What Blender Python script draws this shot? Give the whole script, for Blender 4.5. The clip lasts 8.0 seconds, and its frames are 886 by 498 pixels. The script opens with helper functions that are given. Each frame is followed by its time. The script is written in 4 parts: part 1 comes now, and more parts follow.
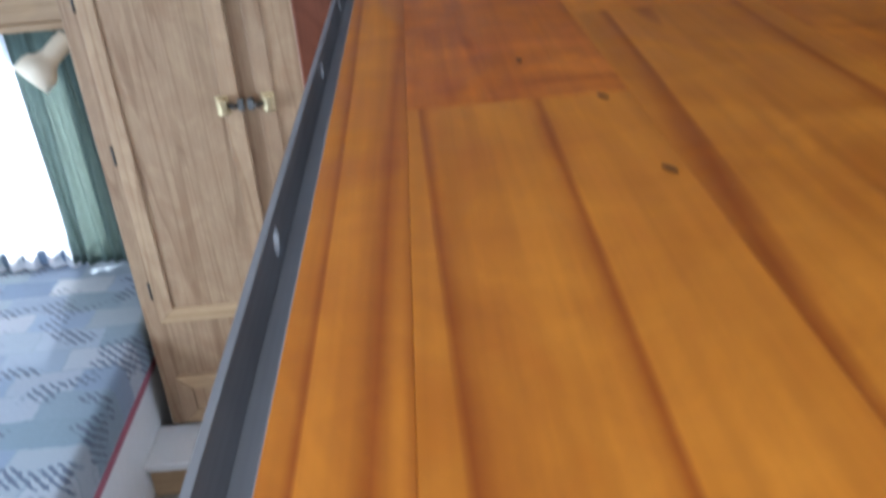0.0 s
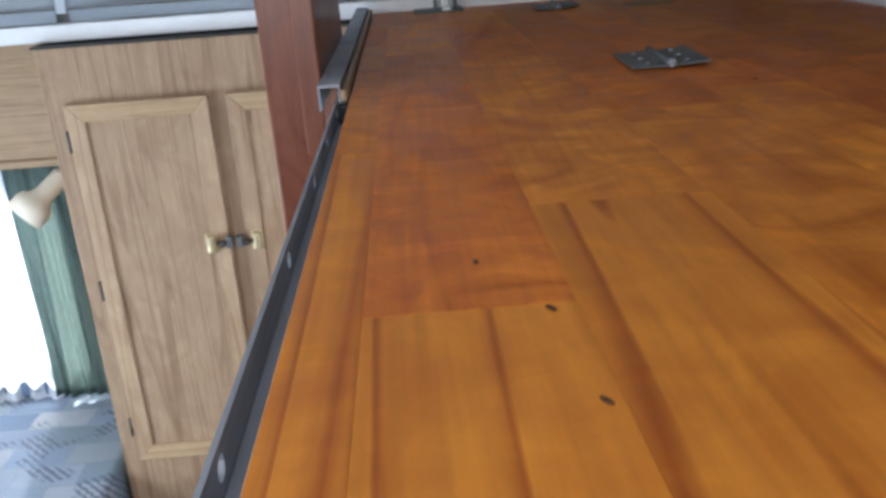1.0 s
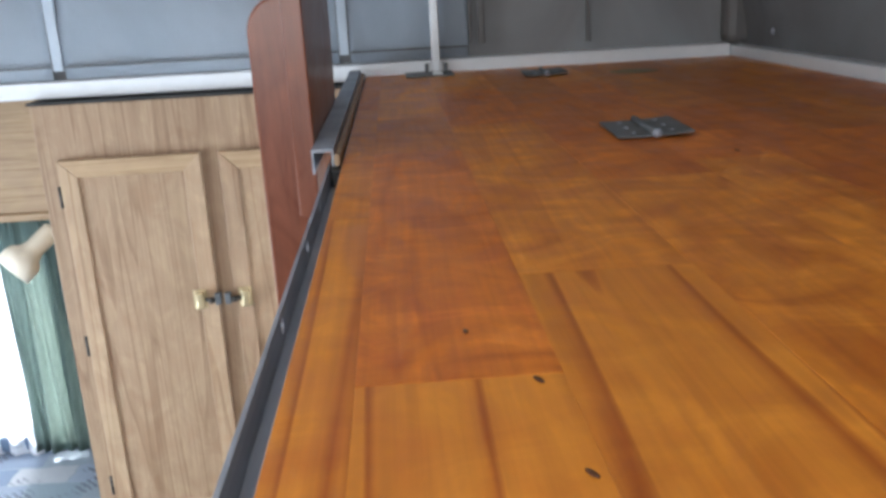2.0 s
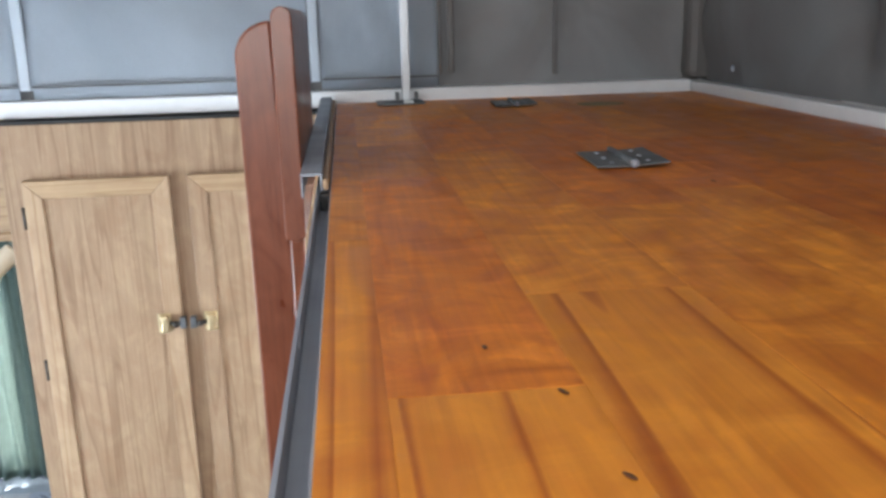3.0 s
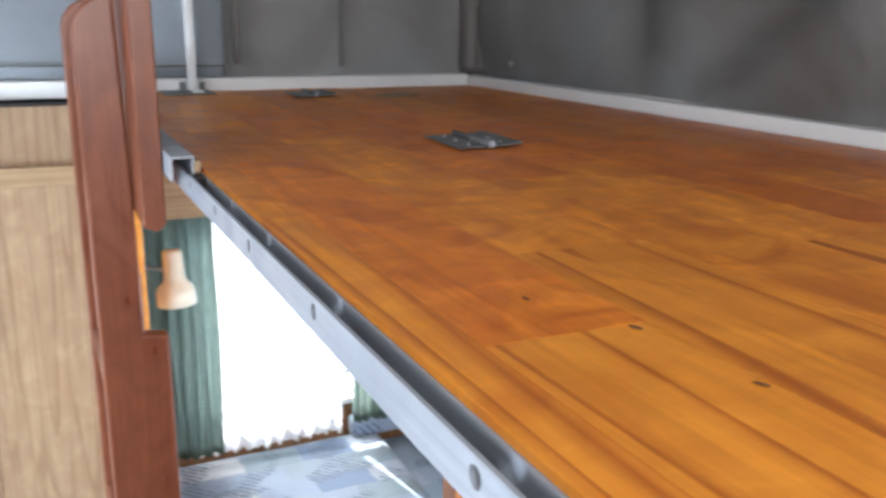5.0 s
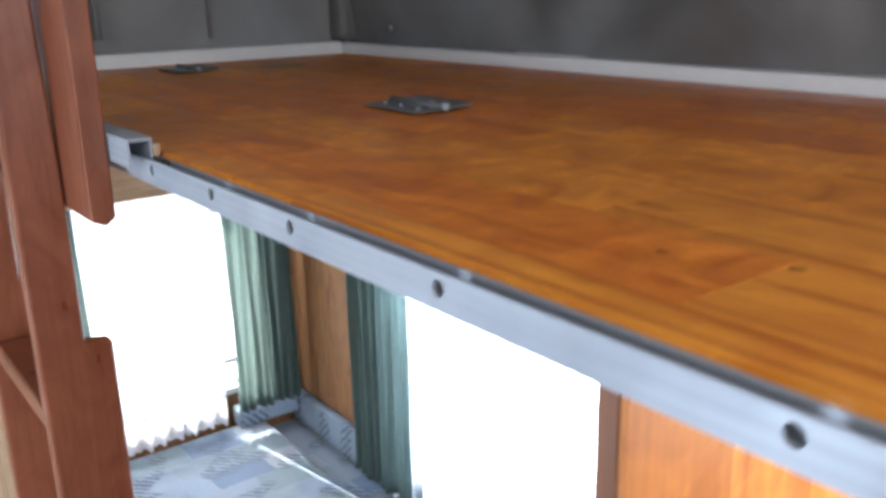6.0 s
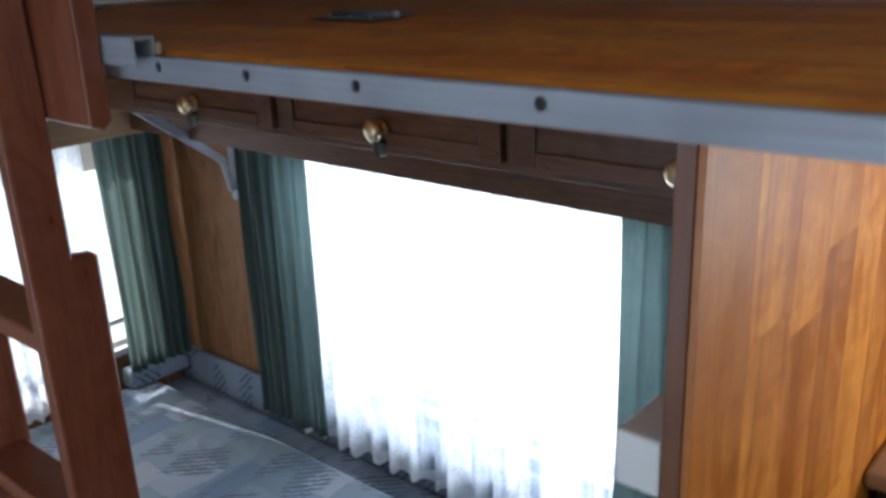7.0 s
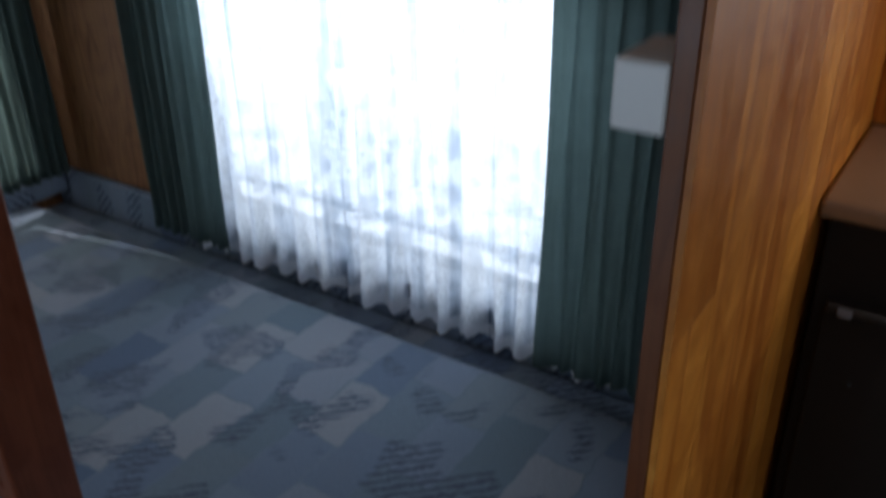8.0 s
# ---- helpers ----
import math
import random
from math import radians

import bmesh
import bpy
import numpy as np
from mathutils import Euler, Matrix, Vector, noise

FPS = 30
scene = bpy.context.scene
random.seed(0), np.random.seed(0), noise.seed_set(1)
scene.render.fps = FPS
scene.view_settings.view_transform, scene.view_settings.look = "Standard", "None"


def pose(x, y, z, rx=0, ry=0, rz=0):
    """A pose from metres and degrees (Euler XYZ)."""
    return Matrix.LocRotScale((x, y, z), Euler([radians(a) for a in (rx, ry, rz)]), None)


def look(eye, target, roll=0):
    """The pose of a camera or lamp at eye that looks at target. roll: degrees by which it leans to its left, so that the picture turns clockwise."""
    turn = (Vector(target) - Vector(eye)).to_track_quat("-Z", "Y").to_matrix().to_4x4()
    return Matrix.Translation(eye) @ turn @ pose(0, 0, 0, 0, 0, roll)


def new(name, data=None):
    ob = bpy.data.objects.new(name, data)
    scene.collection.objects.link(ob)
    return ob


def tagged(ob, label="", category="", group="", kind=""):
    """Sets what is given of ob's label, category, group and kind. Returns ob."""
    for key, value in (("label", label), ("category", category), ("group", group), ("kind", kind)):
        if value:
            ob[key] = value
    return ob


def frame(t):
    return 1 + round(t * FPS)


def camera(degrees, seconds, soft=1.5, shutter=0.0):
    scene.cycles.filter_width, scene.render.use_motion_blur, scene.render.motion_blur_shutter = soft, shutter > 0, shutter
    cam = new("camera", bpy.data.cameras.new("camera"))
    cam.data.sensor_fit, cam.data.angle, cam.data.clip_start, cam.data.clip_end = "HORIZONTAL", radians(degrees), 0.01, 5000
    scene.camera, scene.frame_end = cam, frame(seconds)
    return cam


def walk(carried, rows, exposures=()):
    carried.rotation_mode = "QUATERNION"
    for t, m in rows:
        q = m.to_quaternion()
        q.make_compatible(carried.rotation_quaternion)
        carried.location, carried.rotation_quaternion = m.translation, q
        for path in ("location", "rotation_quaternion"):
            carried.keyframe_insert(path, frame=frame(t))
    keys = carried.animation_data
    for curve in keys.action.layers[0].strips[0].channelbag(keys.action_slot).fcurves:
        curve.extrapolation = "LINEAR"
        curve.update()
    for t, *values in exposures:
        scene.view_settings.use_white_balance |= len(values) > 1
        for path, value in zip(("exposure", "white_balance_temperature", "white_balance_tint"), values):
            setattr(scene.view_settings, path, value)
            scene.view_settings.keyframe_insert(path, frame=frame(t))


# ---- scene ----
cam = camera(53.4, 8.0, 3.0, 0.6)
PATH = [
    (0, (0.078, -0.292, 1.68), (0.087, 1.478, 0.75), -5.0),
    (0.5, (0.091, -0.28, 1.705), (0.061, 1.565, 0.934), -5.0),
    (1, (0.1, -0.286, 1.72), (0.147, 1.593, 1.037), -4.2),
    (1.5, (0.102, -0.287, 1.726), (0.186, 1.614, 1.109), -3.4),
    (2, (0.098, -0.297, 1.732), (0.183, 1.62, 1.168), -3.1),
    (2.2, (0.093, -0.304, 1.735), (0.195, 1.622, 1.204), -2.5),
    (3.5, (0.029, -0.321, 1.733), (0.296, 1.596, 1.229), -1.4),
    (4, (-0.006, -0.328, 1.723), (0.353, 1.574, 1.219), -0.9),
    (4.5, (-0.073, -0.317, 1.72), (0.479, 1.53, 1.189), -0.5),
    (4.7, (-0.094, -0.304, 1.712), (0.566, 1.511, 1.191), 0.1),
    (5.8, (-0.239, -0.188, 1.714), (0.867, 1.388, 1.172), -0.5),
    (6, (-0.266, -0.158, 1.7), (0.888, 1.374, 1.131), -1.2),
    (6.5, (-0.366, -0.131, 1.681), (0.956, 1.224, 1.037), -1.9),
    (7, (-0.475, -0.115, 1.638), (0.95, 1.131, 0.992), -2.3),
    (7.3, (-0.513, -0.103, 1.583), (0.953, 1.087, 0.923), -2.3),
    (7.5, (-0.533, -0.096, 1.547), (0.943, 1.034, 0.809), -2.0),
    (7.8, (-0.5, -0.043, 1.476), (1.005, 0.9586, 0.627), -1.1),
    (8, (-0.463, -0.03, 1.428), (1.0156, 0.951, 0.505), -0.6),
]
EXPOSURES = [(0.0, 1.4, 5900, 10), (1.0, 1.5, 6100, 10), (2.0, 1.75, 6300, 10), (3.5, 2.0, 6500, 10), (4.5, 2.1, 6500, 10), (6.0, 1.75, 6300, 10), (6.5, 1.2, 6200, 10), (7.0, 0.15, 6100, 10), (7.5, -0.5, 6000, 10), (8.0, -1.0, 6000, 10)]
walk(cam, [(t, look(eye, target, roll)) for t, eye, target, roll in PATH], EXPOSURES)

# ---- world and light ----
world = bpy.data.worlds.new("world")
scene.world = world
world.use_nodes = True
wn = world.node_tree
sky = wn.nodes.new("ShaderNodeTexSky")
sky.sky_type, sky.sun_disc = "NISHITA", False
sky.sun_elevation, sky.sun_rotation = radians(48), radians(350)
wn.links.new(sky.outputs[0], wn.nodes["Background"].inputs[0])
wn.nodes["Background"].inputs[1].default_value = 0.12


def lamp(name, kind, m, **settings):
    data = bpy.data.lights.new(name, kind)
    for key, value in settings.items():
        setattr(data, key, value)
    ob = new(name, data)
    ob.matrix_world = m
    return ob


sun_way = Vector((math.sin(radians(350)) * math.cos(radians(48)), math.cos(radians(350)) * math.cos(radians(48)), math.sin(radians(48))))
lamp("sun", "SUN", look(sun_way * 20, (0, 0, 0)), energy=5.0, angle=radians(0.6), color=(1.0, 0.95, 0.87))

# fill lamps added on the unseen sides, then daylight in the three visible windows
lamp("daylight_skirt_front", "AREA", look((-0.6, -2.72, 1.82), (-0.3, 0.2, 1.5)), shape="RECTANGLE", size=1.8, size_y=0.36, energy=11.0, color=(0.94, 0.97, 1.0))
lamp("daylight_skirt_left", "AREA", look((-1.64, 0.3, 1.83), (-0.5, 1.4, 1.75)), shape="RECTANGLE", size=2.0, size_y=0.34, energy=6.0, color=(0.92, 0.96, 1.0))
# overhead fill lamp, added to brighten the bunk boards
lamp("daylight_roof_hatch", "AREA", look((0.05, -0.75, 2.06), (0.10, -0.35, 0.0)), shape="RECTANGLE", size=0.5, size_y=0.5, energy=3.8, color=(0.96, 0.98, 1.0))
# kitchen-side fill lamp, added to light the partition face
lamp("daylight_kitchen_window", "AREA", look((0.93, -0.55, 1.25), (0.35, 0.3, 1.15)), shape="RECTANGLE", size=0.75, size_y=0.36, energy=4.8, color=(1.0, 0.97, 0.92))
# bluish fill lamp, added to lift the brightness of the left bed
lamp("daylight_bed_left", "AREA", look((-1.76, 0.85, 0.90), (0.0, 0.9, 0.6)), shape="RECTANGLE", size=0.95, size_y=0.65, energy=10.5, color=(0.72, 0.86, 1.0))
lamp("daylight_side_window", "AREA", look((0.958, 1.05, 0.835), (0.0, 1.05, 0.7)), shape="RECTANGLE", size=1.04, size_y=0.68, energy=15.0, color=(0.86, 0.93, 1.0))
lamp("daylight_back_window", "AREA", look((0.48, 2.268, 0.85), (0.48, 0.0, 0.7)), shape="RECTANGLE", size=0.58, size_y=0.64, energy=1.8, color=(0.88, 0.94, 1.0))
lamp("daylight_back_left_window", "AREA", look((-1.28, 2.268, 0.85), (-1.28, 0.0, 0.7)), shape="RECTANGLE", size=0.68, size_y=0.66, energy=1.2, color=(0.84, 0.92, 1.0))

# ---- materials ----


def material(name, rough=0.6, metal=0.0):
    m = bpy.data.materials.new(name)
    m.use_nodes = True
    b = m.node_tree.nodes["Principled BSDF"]
    b.inputs["Roughness"].default_value, b.inputs["Metallic"].default_value = rough, metal
    return m, m.node_tree, b


def node(tree, kind, **inputs):
    n = tree.nodes.new(kind)
    for key, value in inputs.items():
        n.inputs[key.replace("_", " ")].default_value = value
    return n


def ramp(tree, source, stops):
    r = tree.nodes.new("ShaderNodeValToRGB")
    while len(r.color_ramp.elements) < len(stops):
        r.color_ramp.elements.new(0.5)
    for e, (p, c) in zip(r.color_ramp.elements, stops):
        e.position, e.color = p, (*c, 1)
    tree.links.new(source, r.inputs[0])
    return r.outputs[0]


def mix(tree, how, fac, a, b):
    n = tree.nodes.new("ShaderNodeMixRGB")
    n.blend_type = how
    for socket, value in zip(n.inputs, (fac, a, b)):
        if hasattr(value, "is_linked"):
            tree.links.new(value, socket)
        else:
            socket.default_value = value if isinstance(value, (int, float)) else (*value, 1)
    return n.outputs[0]


def mapped(tree, scale, shift=True, kind="Object"):
    co = tree.nodes.new("ShaderNodeTexCoord")
    mp = tree.nodes.new("ShaderNodeMapping")
    mp.inputs["Scale"].default_value = scale
    tree.links.new(co.outputs[kind], mp.inputs["Vector"])
    if shift:
        info = tree.nodes.new("ShaderNodeObjectInfo")
        mul = tree.nodes.new("ShaderNodeMath")
        mul.operation = "MULTIPLY"
        mul.inputs[1].default_value = 37.0
        tree.links.new(info.outputs["Random"], mul.inputs[0])
        comb = tree.nodes.new("ShaderNodeCombineXYZ")
        for k in range(3):
            tree.links.new(mul.outputs[0], comb.inputs[k])
        tree.links.new(comb.outputs[0], mp.inputs["Location"])
    return mp.outputs[0]


def bump(tree, bsdf, height, strength, distance=0.002):
    b = node(tree, "ShaderNodeBump", Strength=strength, Distance=distance)
    tree.links.new(height, b.inputs["Height"])
    tree.links.new(b.outputs[0], bsdf.inputs["Normal"])


def wood(name, light, dark, along, rough=0.4, rings=9.0, coat=0.0, vary=0.35, streak=0.6, blotch=0.5, red=(0.62, 0.40, 0.26), pull=0.10, count=14.0, figure=0.0):
    """Wood with long grain along one axis: growth lines, fine fibres, blotches, cross figure and a tone of its own for each board."""
    m, t, b = material(name, rough)
    b.inputs["Specular IOR Level"].default_value = 0.35
    k = "xyz".index(along)

    def pulled(share, scale, detail, roughness=0.5, twist=0.0):
        v = [1.0, 1.0, 1.0]
        v[k] = share
        n = node(t, "ShaderNodeTexNoise", Scale=scale, Detail=detail, Roughness=roughness, Distortion=twist)
        t.links.new(mapped(t, v), n.inputs["Vector"])
        return n.outputs[0]

    wave = node(t, "ShaderNodeMath")
    wave.operation = "MULTIPLY"
    t.links.new(pulled(pull, rings, 1.6, 0.45, 0.25), wave.inputs[0])
    wave.inputs[1].default_value = count
    frac = node(t, "ShaderNodeMath")
    frac.operation = "FRACT"
    t.links.new(wave.outputs[0], frac.inputs[0])
    ring = ramp(t, frac.outputs[0], [(0.0, (0.0, 0.0, 0.0)), (0.45, (0.03, 0.03, 0.03)), (0.74, (0.30, 0.30, 0.30)), (0.90, (1, 1, 1)), (0.965, (0.55, 0.55, 0.55)), (1.0, (0.0, 0.0, 0.0))])
    fibre = pulled(0.03, 190.0, 2.0)
    blot = pulled(0.55, 17.0, 5.0, 0.6, 1.6)
    soft = mix(t, "MULTIPLY", 1.0, ring, (streak, streak, streak))
    c = mix(t, "MIX", soft, light, dark)
    c = mix(t, "MULTIPLY", 0.35, c, ramp(t, fibre, [(0.3, (0.6, 0.55, 0.5)), (0.7, (1.1, 1.1, 1.1))]))
    c = mix(t, "MULTIPLY", blotch, c, ramp(t, blot, [(0.34, red), (0.5, (0.95, 0.92, 0.9)), (0.64, (1.2, 1.22, 1.16))]))
    if figure:
        cross = pulled(1.7, 9.0, 6.0, 0.60, 1.8)
        c = mix(t, "MULTIPLY", figure, c, ramp(t, cross, [(0.28, (0.62, 0.44, 0.32)), (0.44, (0.95, 0.90, 0.85)), (0.54, (1.06, 1.07, 1.05)), (0.66, (1.40, 1.52, 1.7))]))
    info = t.nodes.new("ShaderNodeObjectInfo")
    tone = ramp(t, info.outputs["Random"], [(0.0, (1 - vary, 1 - vary * 1.3, 1 - vary * 1.5)), (0.4, (0.95, 0.93, 0.9)), (1.0, (1.1, 1.1, 1.08))])
    c = mix(t, "MULTIPLY", 1.0, c, tone)
    t.links.new(c, b.inputs["Base Color"])
    t.links.new(ramp(t, blot, [(0.3, (rough * 0.8,) * 3), (0.7, (rough * 1.25,) * 3)]), b.inputs["Roughness"])
    b.inputs["Coat Weight"].default_value = coat
    b.inputs["Coat Roughness"].default_value = 0.25
    bump(t, b, fibre, 0.12, 0.0006)
    return m


def plain(name, colour, rough=0.5, metal=0.0, grain=60.0, amount=0.15, relief=0.1):
    m, t, b = material(name, rough, metal)
    n = node(t, "ShaderNodeTexNoise", Scale=grain, Detail=4.0)
    t.links.new(mapped(t, (1, 1, 1)), n.inputs["Vector"])
    big = node(t, "ShaderNodeTexNoise", Scale=grain / 14, Detail=3.0)
    t.links.new(mapped(t, (1, 1, 1)), big.inputs["Vector"])
    lo = tuple(v * (1 - amount) for v in colour)
    c = mix(t, "MIX", n.outputs[0], lo, colour)
    c = mix(t, "MULTIPLY", 0.5, c, ramp(t, big.outputs[0], [(0.3, (1 - amount,) * 3), (0.7, (1, 1, 1))]))
    t.links.new(c, b.inputs["Base Color"])
    bump(t, b, n.outputs[0], relief, 0.001)
    return m


def brushed(name, colour, along, rough=0.36, metal=0.45):
    m, t, b = material(name, rough, metal)
    sc = [260.0, 260.0, 260.0]
    sc["xyz".index(along)] = 4.0
    n = node(t, "ShaderNodeTexNoise", Scale=1.0, Detail=3.0)
    t.links.new(mapped(t, sc), n.inputs["Vector"])
    big = node(t, "ShaderNodeTexNoise", Scale=9.0, Detail=4.0)
    t.links.new(mapped(t, (1, 1, 1)), big.inputs["Vector"])
    c = mix(t, "MULTIPLY", 0.6, ramp(t, n.outputs[0], [(0.3, tuple(v * 0.8 for v in colour)), (0.7, colour)]), ramp(t, big.outputs[0], [(0.35, (0.7, 0.7, 0.72)), (0.65, (1, 1, 1))]))
    t.links.new(c, b.inputs["Base Color"])
    t.links.new(ramp(t, big.outputs[0], [(0.3, (rough * 1.35,) * 3), (0.7, (rough * 0.85,) * 3)]), b.inputs["Roughness"])
    bump(t, b, n.outputs[0], 0.08, 0.0005)
    return m


def cloth_pattern(name):
    """Upholstery in faded blue, grey and sage patches with dark hatching."""
    m, t, b = material(name, 0.92)
    brick = t.nodes.new("ShaderNodeTexBrick")
    brick.offset, brick.squash = 0.37, 1.0
    for key, value in (("Scale", 1.0), ("Brick Width", 0.17), ("Row Height", 0.10), ("Mortar Size", 0.003), ("Mortar Smooth", 1.0)):
        brick.inputs[key].default_value = value
    brick.inputs["Color1"].default_value, brick.inputs["Color2"].default_value, brick.inputs["Mortar"].default_value = (0, 0, 0, 1), (1, 1, 1, 1), (0.5, 0.5, 0.5, 1)
    warp = node(t, "ShaderNodeTexNoise", Scale=16.0, Detail=2.0)
    co = mapped(t, (1, 1, 1), False)
    t.links.new(co, warp.inputs["Vector"])
    add = t.nodes.new("ShaderNodeMixRGB")
    add.blend_type = "LINEAR_LIGHT"
    add.inputs[0].default_value = 0.014
    t.links.new(co, add.inputs[1])
    t.links.new(warp.outputs["Color"], add.inputs[2])
    t.links.new(add.outputs[0], brick.inputs["Vector"])
    base = ramp(t, brick.outputs["Color"], [(0.0, (0.075, 0.125, 0.215)), (0.3, (0.21, 0.26, 0.335)), (0.55, (0.13, 0.185, 0.23)), (0.8, (0.29, 0.315, 0.355)), (1.0, (0.15, 0.21, 0.31))])
    hatch = node(t, "ShaderNodeTexWave", Scale=24.0, Distortion=3.4, Detail=3.0, Detail_Scale=2.4)
    hatch.bands_direction = "DIAGONAL"
    t.links.new(co, hatch.inputs["Vector"])
    where = node(t, "ShaderNodeTexNoise", Scale=7.5, Detail=1.0)
    t.links.new(mapped(t, (1, 1.3, 1), False), where.inputs["Vector"])
    mask = ramp(t, where.outputs[0], [(0.52, (0, 0, 0)), (0.58, (1, 1, 1))])
    ink = mix(t, "MULTIPLY", 1.0, ramp(t, hatch.outputs[0], [(0.46, (0, 0, 0)), (0.62, (1, 1, 1))]), mask)
    c = mix(t, "MIX", ink, base, (0.062, 0.085, 0.135))
    weave = node(t, "ShaderNodeTexNoise", Scale=380.0, Detail=2.0)
    t.links.new(co, weave.inputs["Vector"])
    c = mix(t, "MULTIPLY", 0.5, c, ramp(t, weave.outputs[0], [(0.3, (0.6, 0.6, 0.6)), (0.7, (1.1, 1.1, 1.1))]))
    t.links.new(c, b.inputs["Base Color"])
    b.inputs["Sheen Weight"].default_value = 0.2
    bump(t, b, weave.outputs[0], 0.35, 0.001)
    return m


def see_through_cloth(name, colour, through_share, pattern):
    """Thin cloth: part diffuse, part light let through; lace also has small holes and painted fold shade."""
    m = bpy.data.materials.new(name)
    m.use_nodes = True
    t = m.node_tree
    t.nodes.remove(t.nodes["Principled BSDF"])
    out = t.nodes["Material Output"]
    d = node(t, "ShaderNodeBsdfDiffuse", Color=(*colour, 1))
    tr = node(t, "ShaderNodeBsdfTranslucent", Color=(*colour, 1))
    a = t.nodes.new("ShaderNodeMixShader")
    a.inputs[0].default_value = through_share
    t.links.new(d.outputs[0], a.inputs[1])
    t.links.new(tr.outputs[0], a.inputs[2])
    co = mapped(t, (1, 1, 1), False)
    weave = node(t, "ShaderNodeTexNoise", Scale=90.0 if pattern else 40.0, Detail=3.0)
    t.links.new(co, weave.inputs["Vector"])
    c = ramp(t, weave.outputs[0], [(0.3, tuple(v * 0.9 for v in colour)), (0.7, colour)])
    if pattern:
        # upright grey-blue streaks paint the shade of folds into the lace colour
        fold_shade = node(t, "ShaderNodeTexNoise", Scale=26.0, Detail=3.0)
        t.links.new(mapped(t, (1, 1, 0.04), False), fold_shade.inputs["Vector"])
        c = mix(t, "MULTIPLY", 1.0, c, ramp(t, fold_shade.outputs[0], [(0.38, (0.52, 0.57, 0.64)), (0.50, (0.9, 0.92, 0.95)), (0.60, (1, 1, 1))]))
    t.links.new(c, d.inputs["Color"])
    t.links.new(c, tr.inputs["Color"])
    if not pattern:
        t.links.new(a.outputs[0], out.inputs[0])
        return m
    clear = node(t, "ShaderNodeBsdfTransparent")
    flower = node(t, "ShaderNodeTexVoronoi", Scale=26.0)
    flower.feature = "SMOOTH_F1"
    t.links.new(co, flower.inputs["Vector"])
    net = node(t, "ShaderNodeTexVoronoi", Scale=210.0)
    t.links.new(co, net.inputs["Vector"])
    holes = mix(t, "MULTIPLY", 1.0, ramp(t, flower.outputs[0], [(0.3, (0.15, 0.15, 0.15)), (0.42, (1, 1, 1))]), ramp(t, net.outputs[0], [(0.2, (0.42, 0.42, 0.42)), (0.6, (0.05, 0.05, 0.05))]))
    e = t.nodes.new("ShaderNodeMixShader")
    t.links.new(holes, e.inputs[0])
    t.links.new(a.outputs[0], e.inputs[1])
    t.links.new(clear.outputs[0], e.inputs[2])
    t.links.new(e.outputs[0], out.inputs[0])
    return m


PINE = wood("varnished_pine", (0.58, 0.215, 0.022), (0.32, 0.080, 0.008), "y", 0.42, 13.0, 0.0, 0.20, 0.95, 0.5, (0.84, 0.66, 0.48), 0.035, 6.0, 0.25)
PINE_FIGURED = wood("varnished_figured_pine", (0.60, 0.215, 0.021), (0.38, 0.105, 0.010), "y", 0.40, 8.0, 0.0, 0.26, 0.36, 0.7, (0.76, 0.52, 0.34), 0.10, 7.0, 0.70)
PINE_RED = wood("varnished_red_pine", (0.51, 0.152, 0.014), (0.31, 0.070, 0.006), "y", 0.40, 8.0, 0.0, 0.16, 0.42, 0.7, (0.76, 0.52, 0.34), 0.14, 7.0, 0.70)
PINE_UPRIGHT = wood("varnished_pine_upright", (0.64, 0.265, 0.040), (0.37, 0.105, 0.013), "z", 0.38, 6.0, 0.0, 0.42, 0.60, 0.5, (0.74, 0.52, 0.34), 0.10, 5.0, 0.40)
OAK = wood("pale_oak_board", (0.36, 0.25, 0.16), (0.235, 0.145, 0.083), "z", 0.5, 16.0, 0.0, 0.08, 0.75, 0.5, (0.84, 0.72, 0.64), 0.045, 7.0)
OAK_LEVEL = wood("pale_oak_board_level", (0.41, 0.285, 0.17), (0.27, 0.17, 0.09), "x", 0.5, 30.0, 0.0, 0.08, 0.6, 0.3, (0.82, 0.74, 0.68), 0.03, 6.0)
DARK_PANEL = wood("brown_wall_board", (0.25, 0.125, 0.055), (0.13, 0.055, 0.022), "z", 0.5, 14.0, 0.0, 0.12, 0.7)
DARK_LEVEL = wood("brown_locker_board", (0.13, 0.062, 0.034), (0.07, 0.032, 0.018), "y", 0.45, 14.0, 0.0, 0.12, 0.7)
# edge wood coloured dark for the shade on partition and wardrobe edges
EDGE_SHADED = wood("shaded_edge_wood", (0.16, 0.058, 0.022), (0.09, 0.03, 0.012), "z", 0.4, 12.0, 0.0, 0.1, 0.5, 0.4)
MAHOGANY = wood("red_brown_hardwood", (0.205, 0.066, 0.034), (0.14, 0.040, 0.020), "z", 0.34, 12.0, 0.2, 0.12, 0.35, 0.5)
ALU = brushed("dull_aluminium", (0.34, 0.365, 0.41), "y", 0.5, 0.3)
STEEL = brushed("zinc_plated_steel", (0.15, 0.16, 0.165), "x", 0.45)
BRASS = plain("polished_brass", (0.80, 0.66, 0.40), 0.32, 0.85, 90, 0.3, 0.05)
DARK_METAL = plain("dark_metal", (0.09, 0.085, 0.08), 0.4, 0.8, 120, 0.3, 0.1)
WHITE_RAIL = plain("white_coated_rail", (0.72, 0.73, 0.74), 0.35, 0.0, 50, 0.12, 0.03)
WHITE_PLASTIC = plain("white_plastic", (0.72, 0.73, 0.72), 0.4, 0.0, 80, 0.06, 0.03)
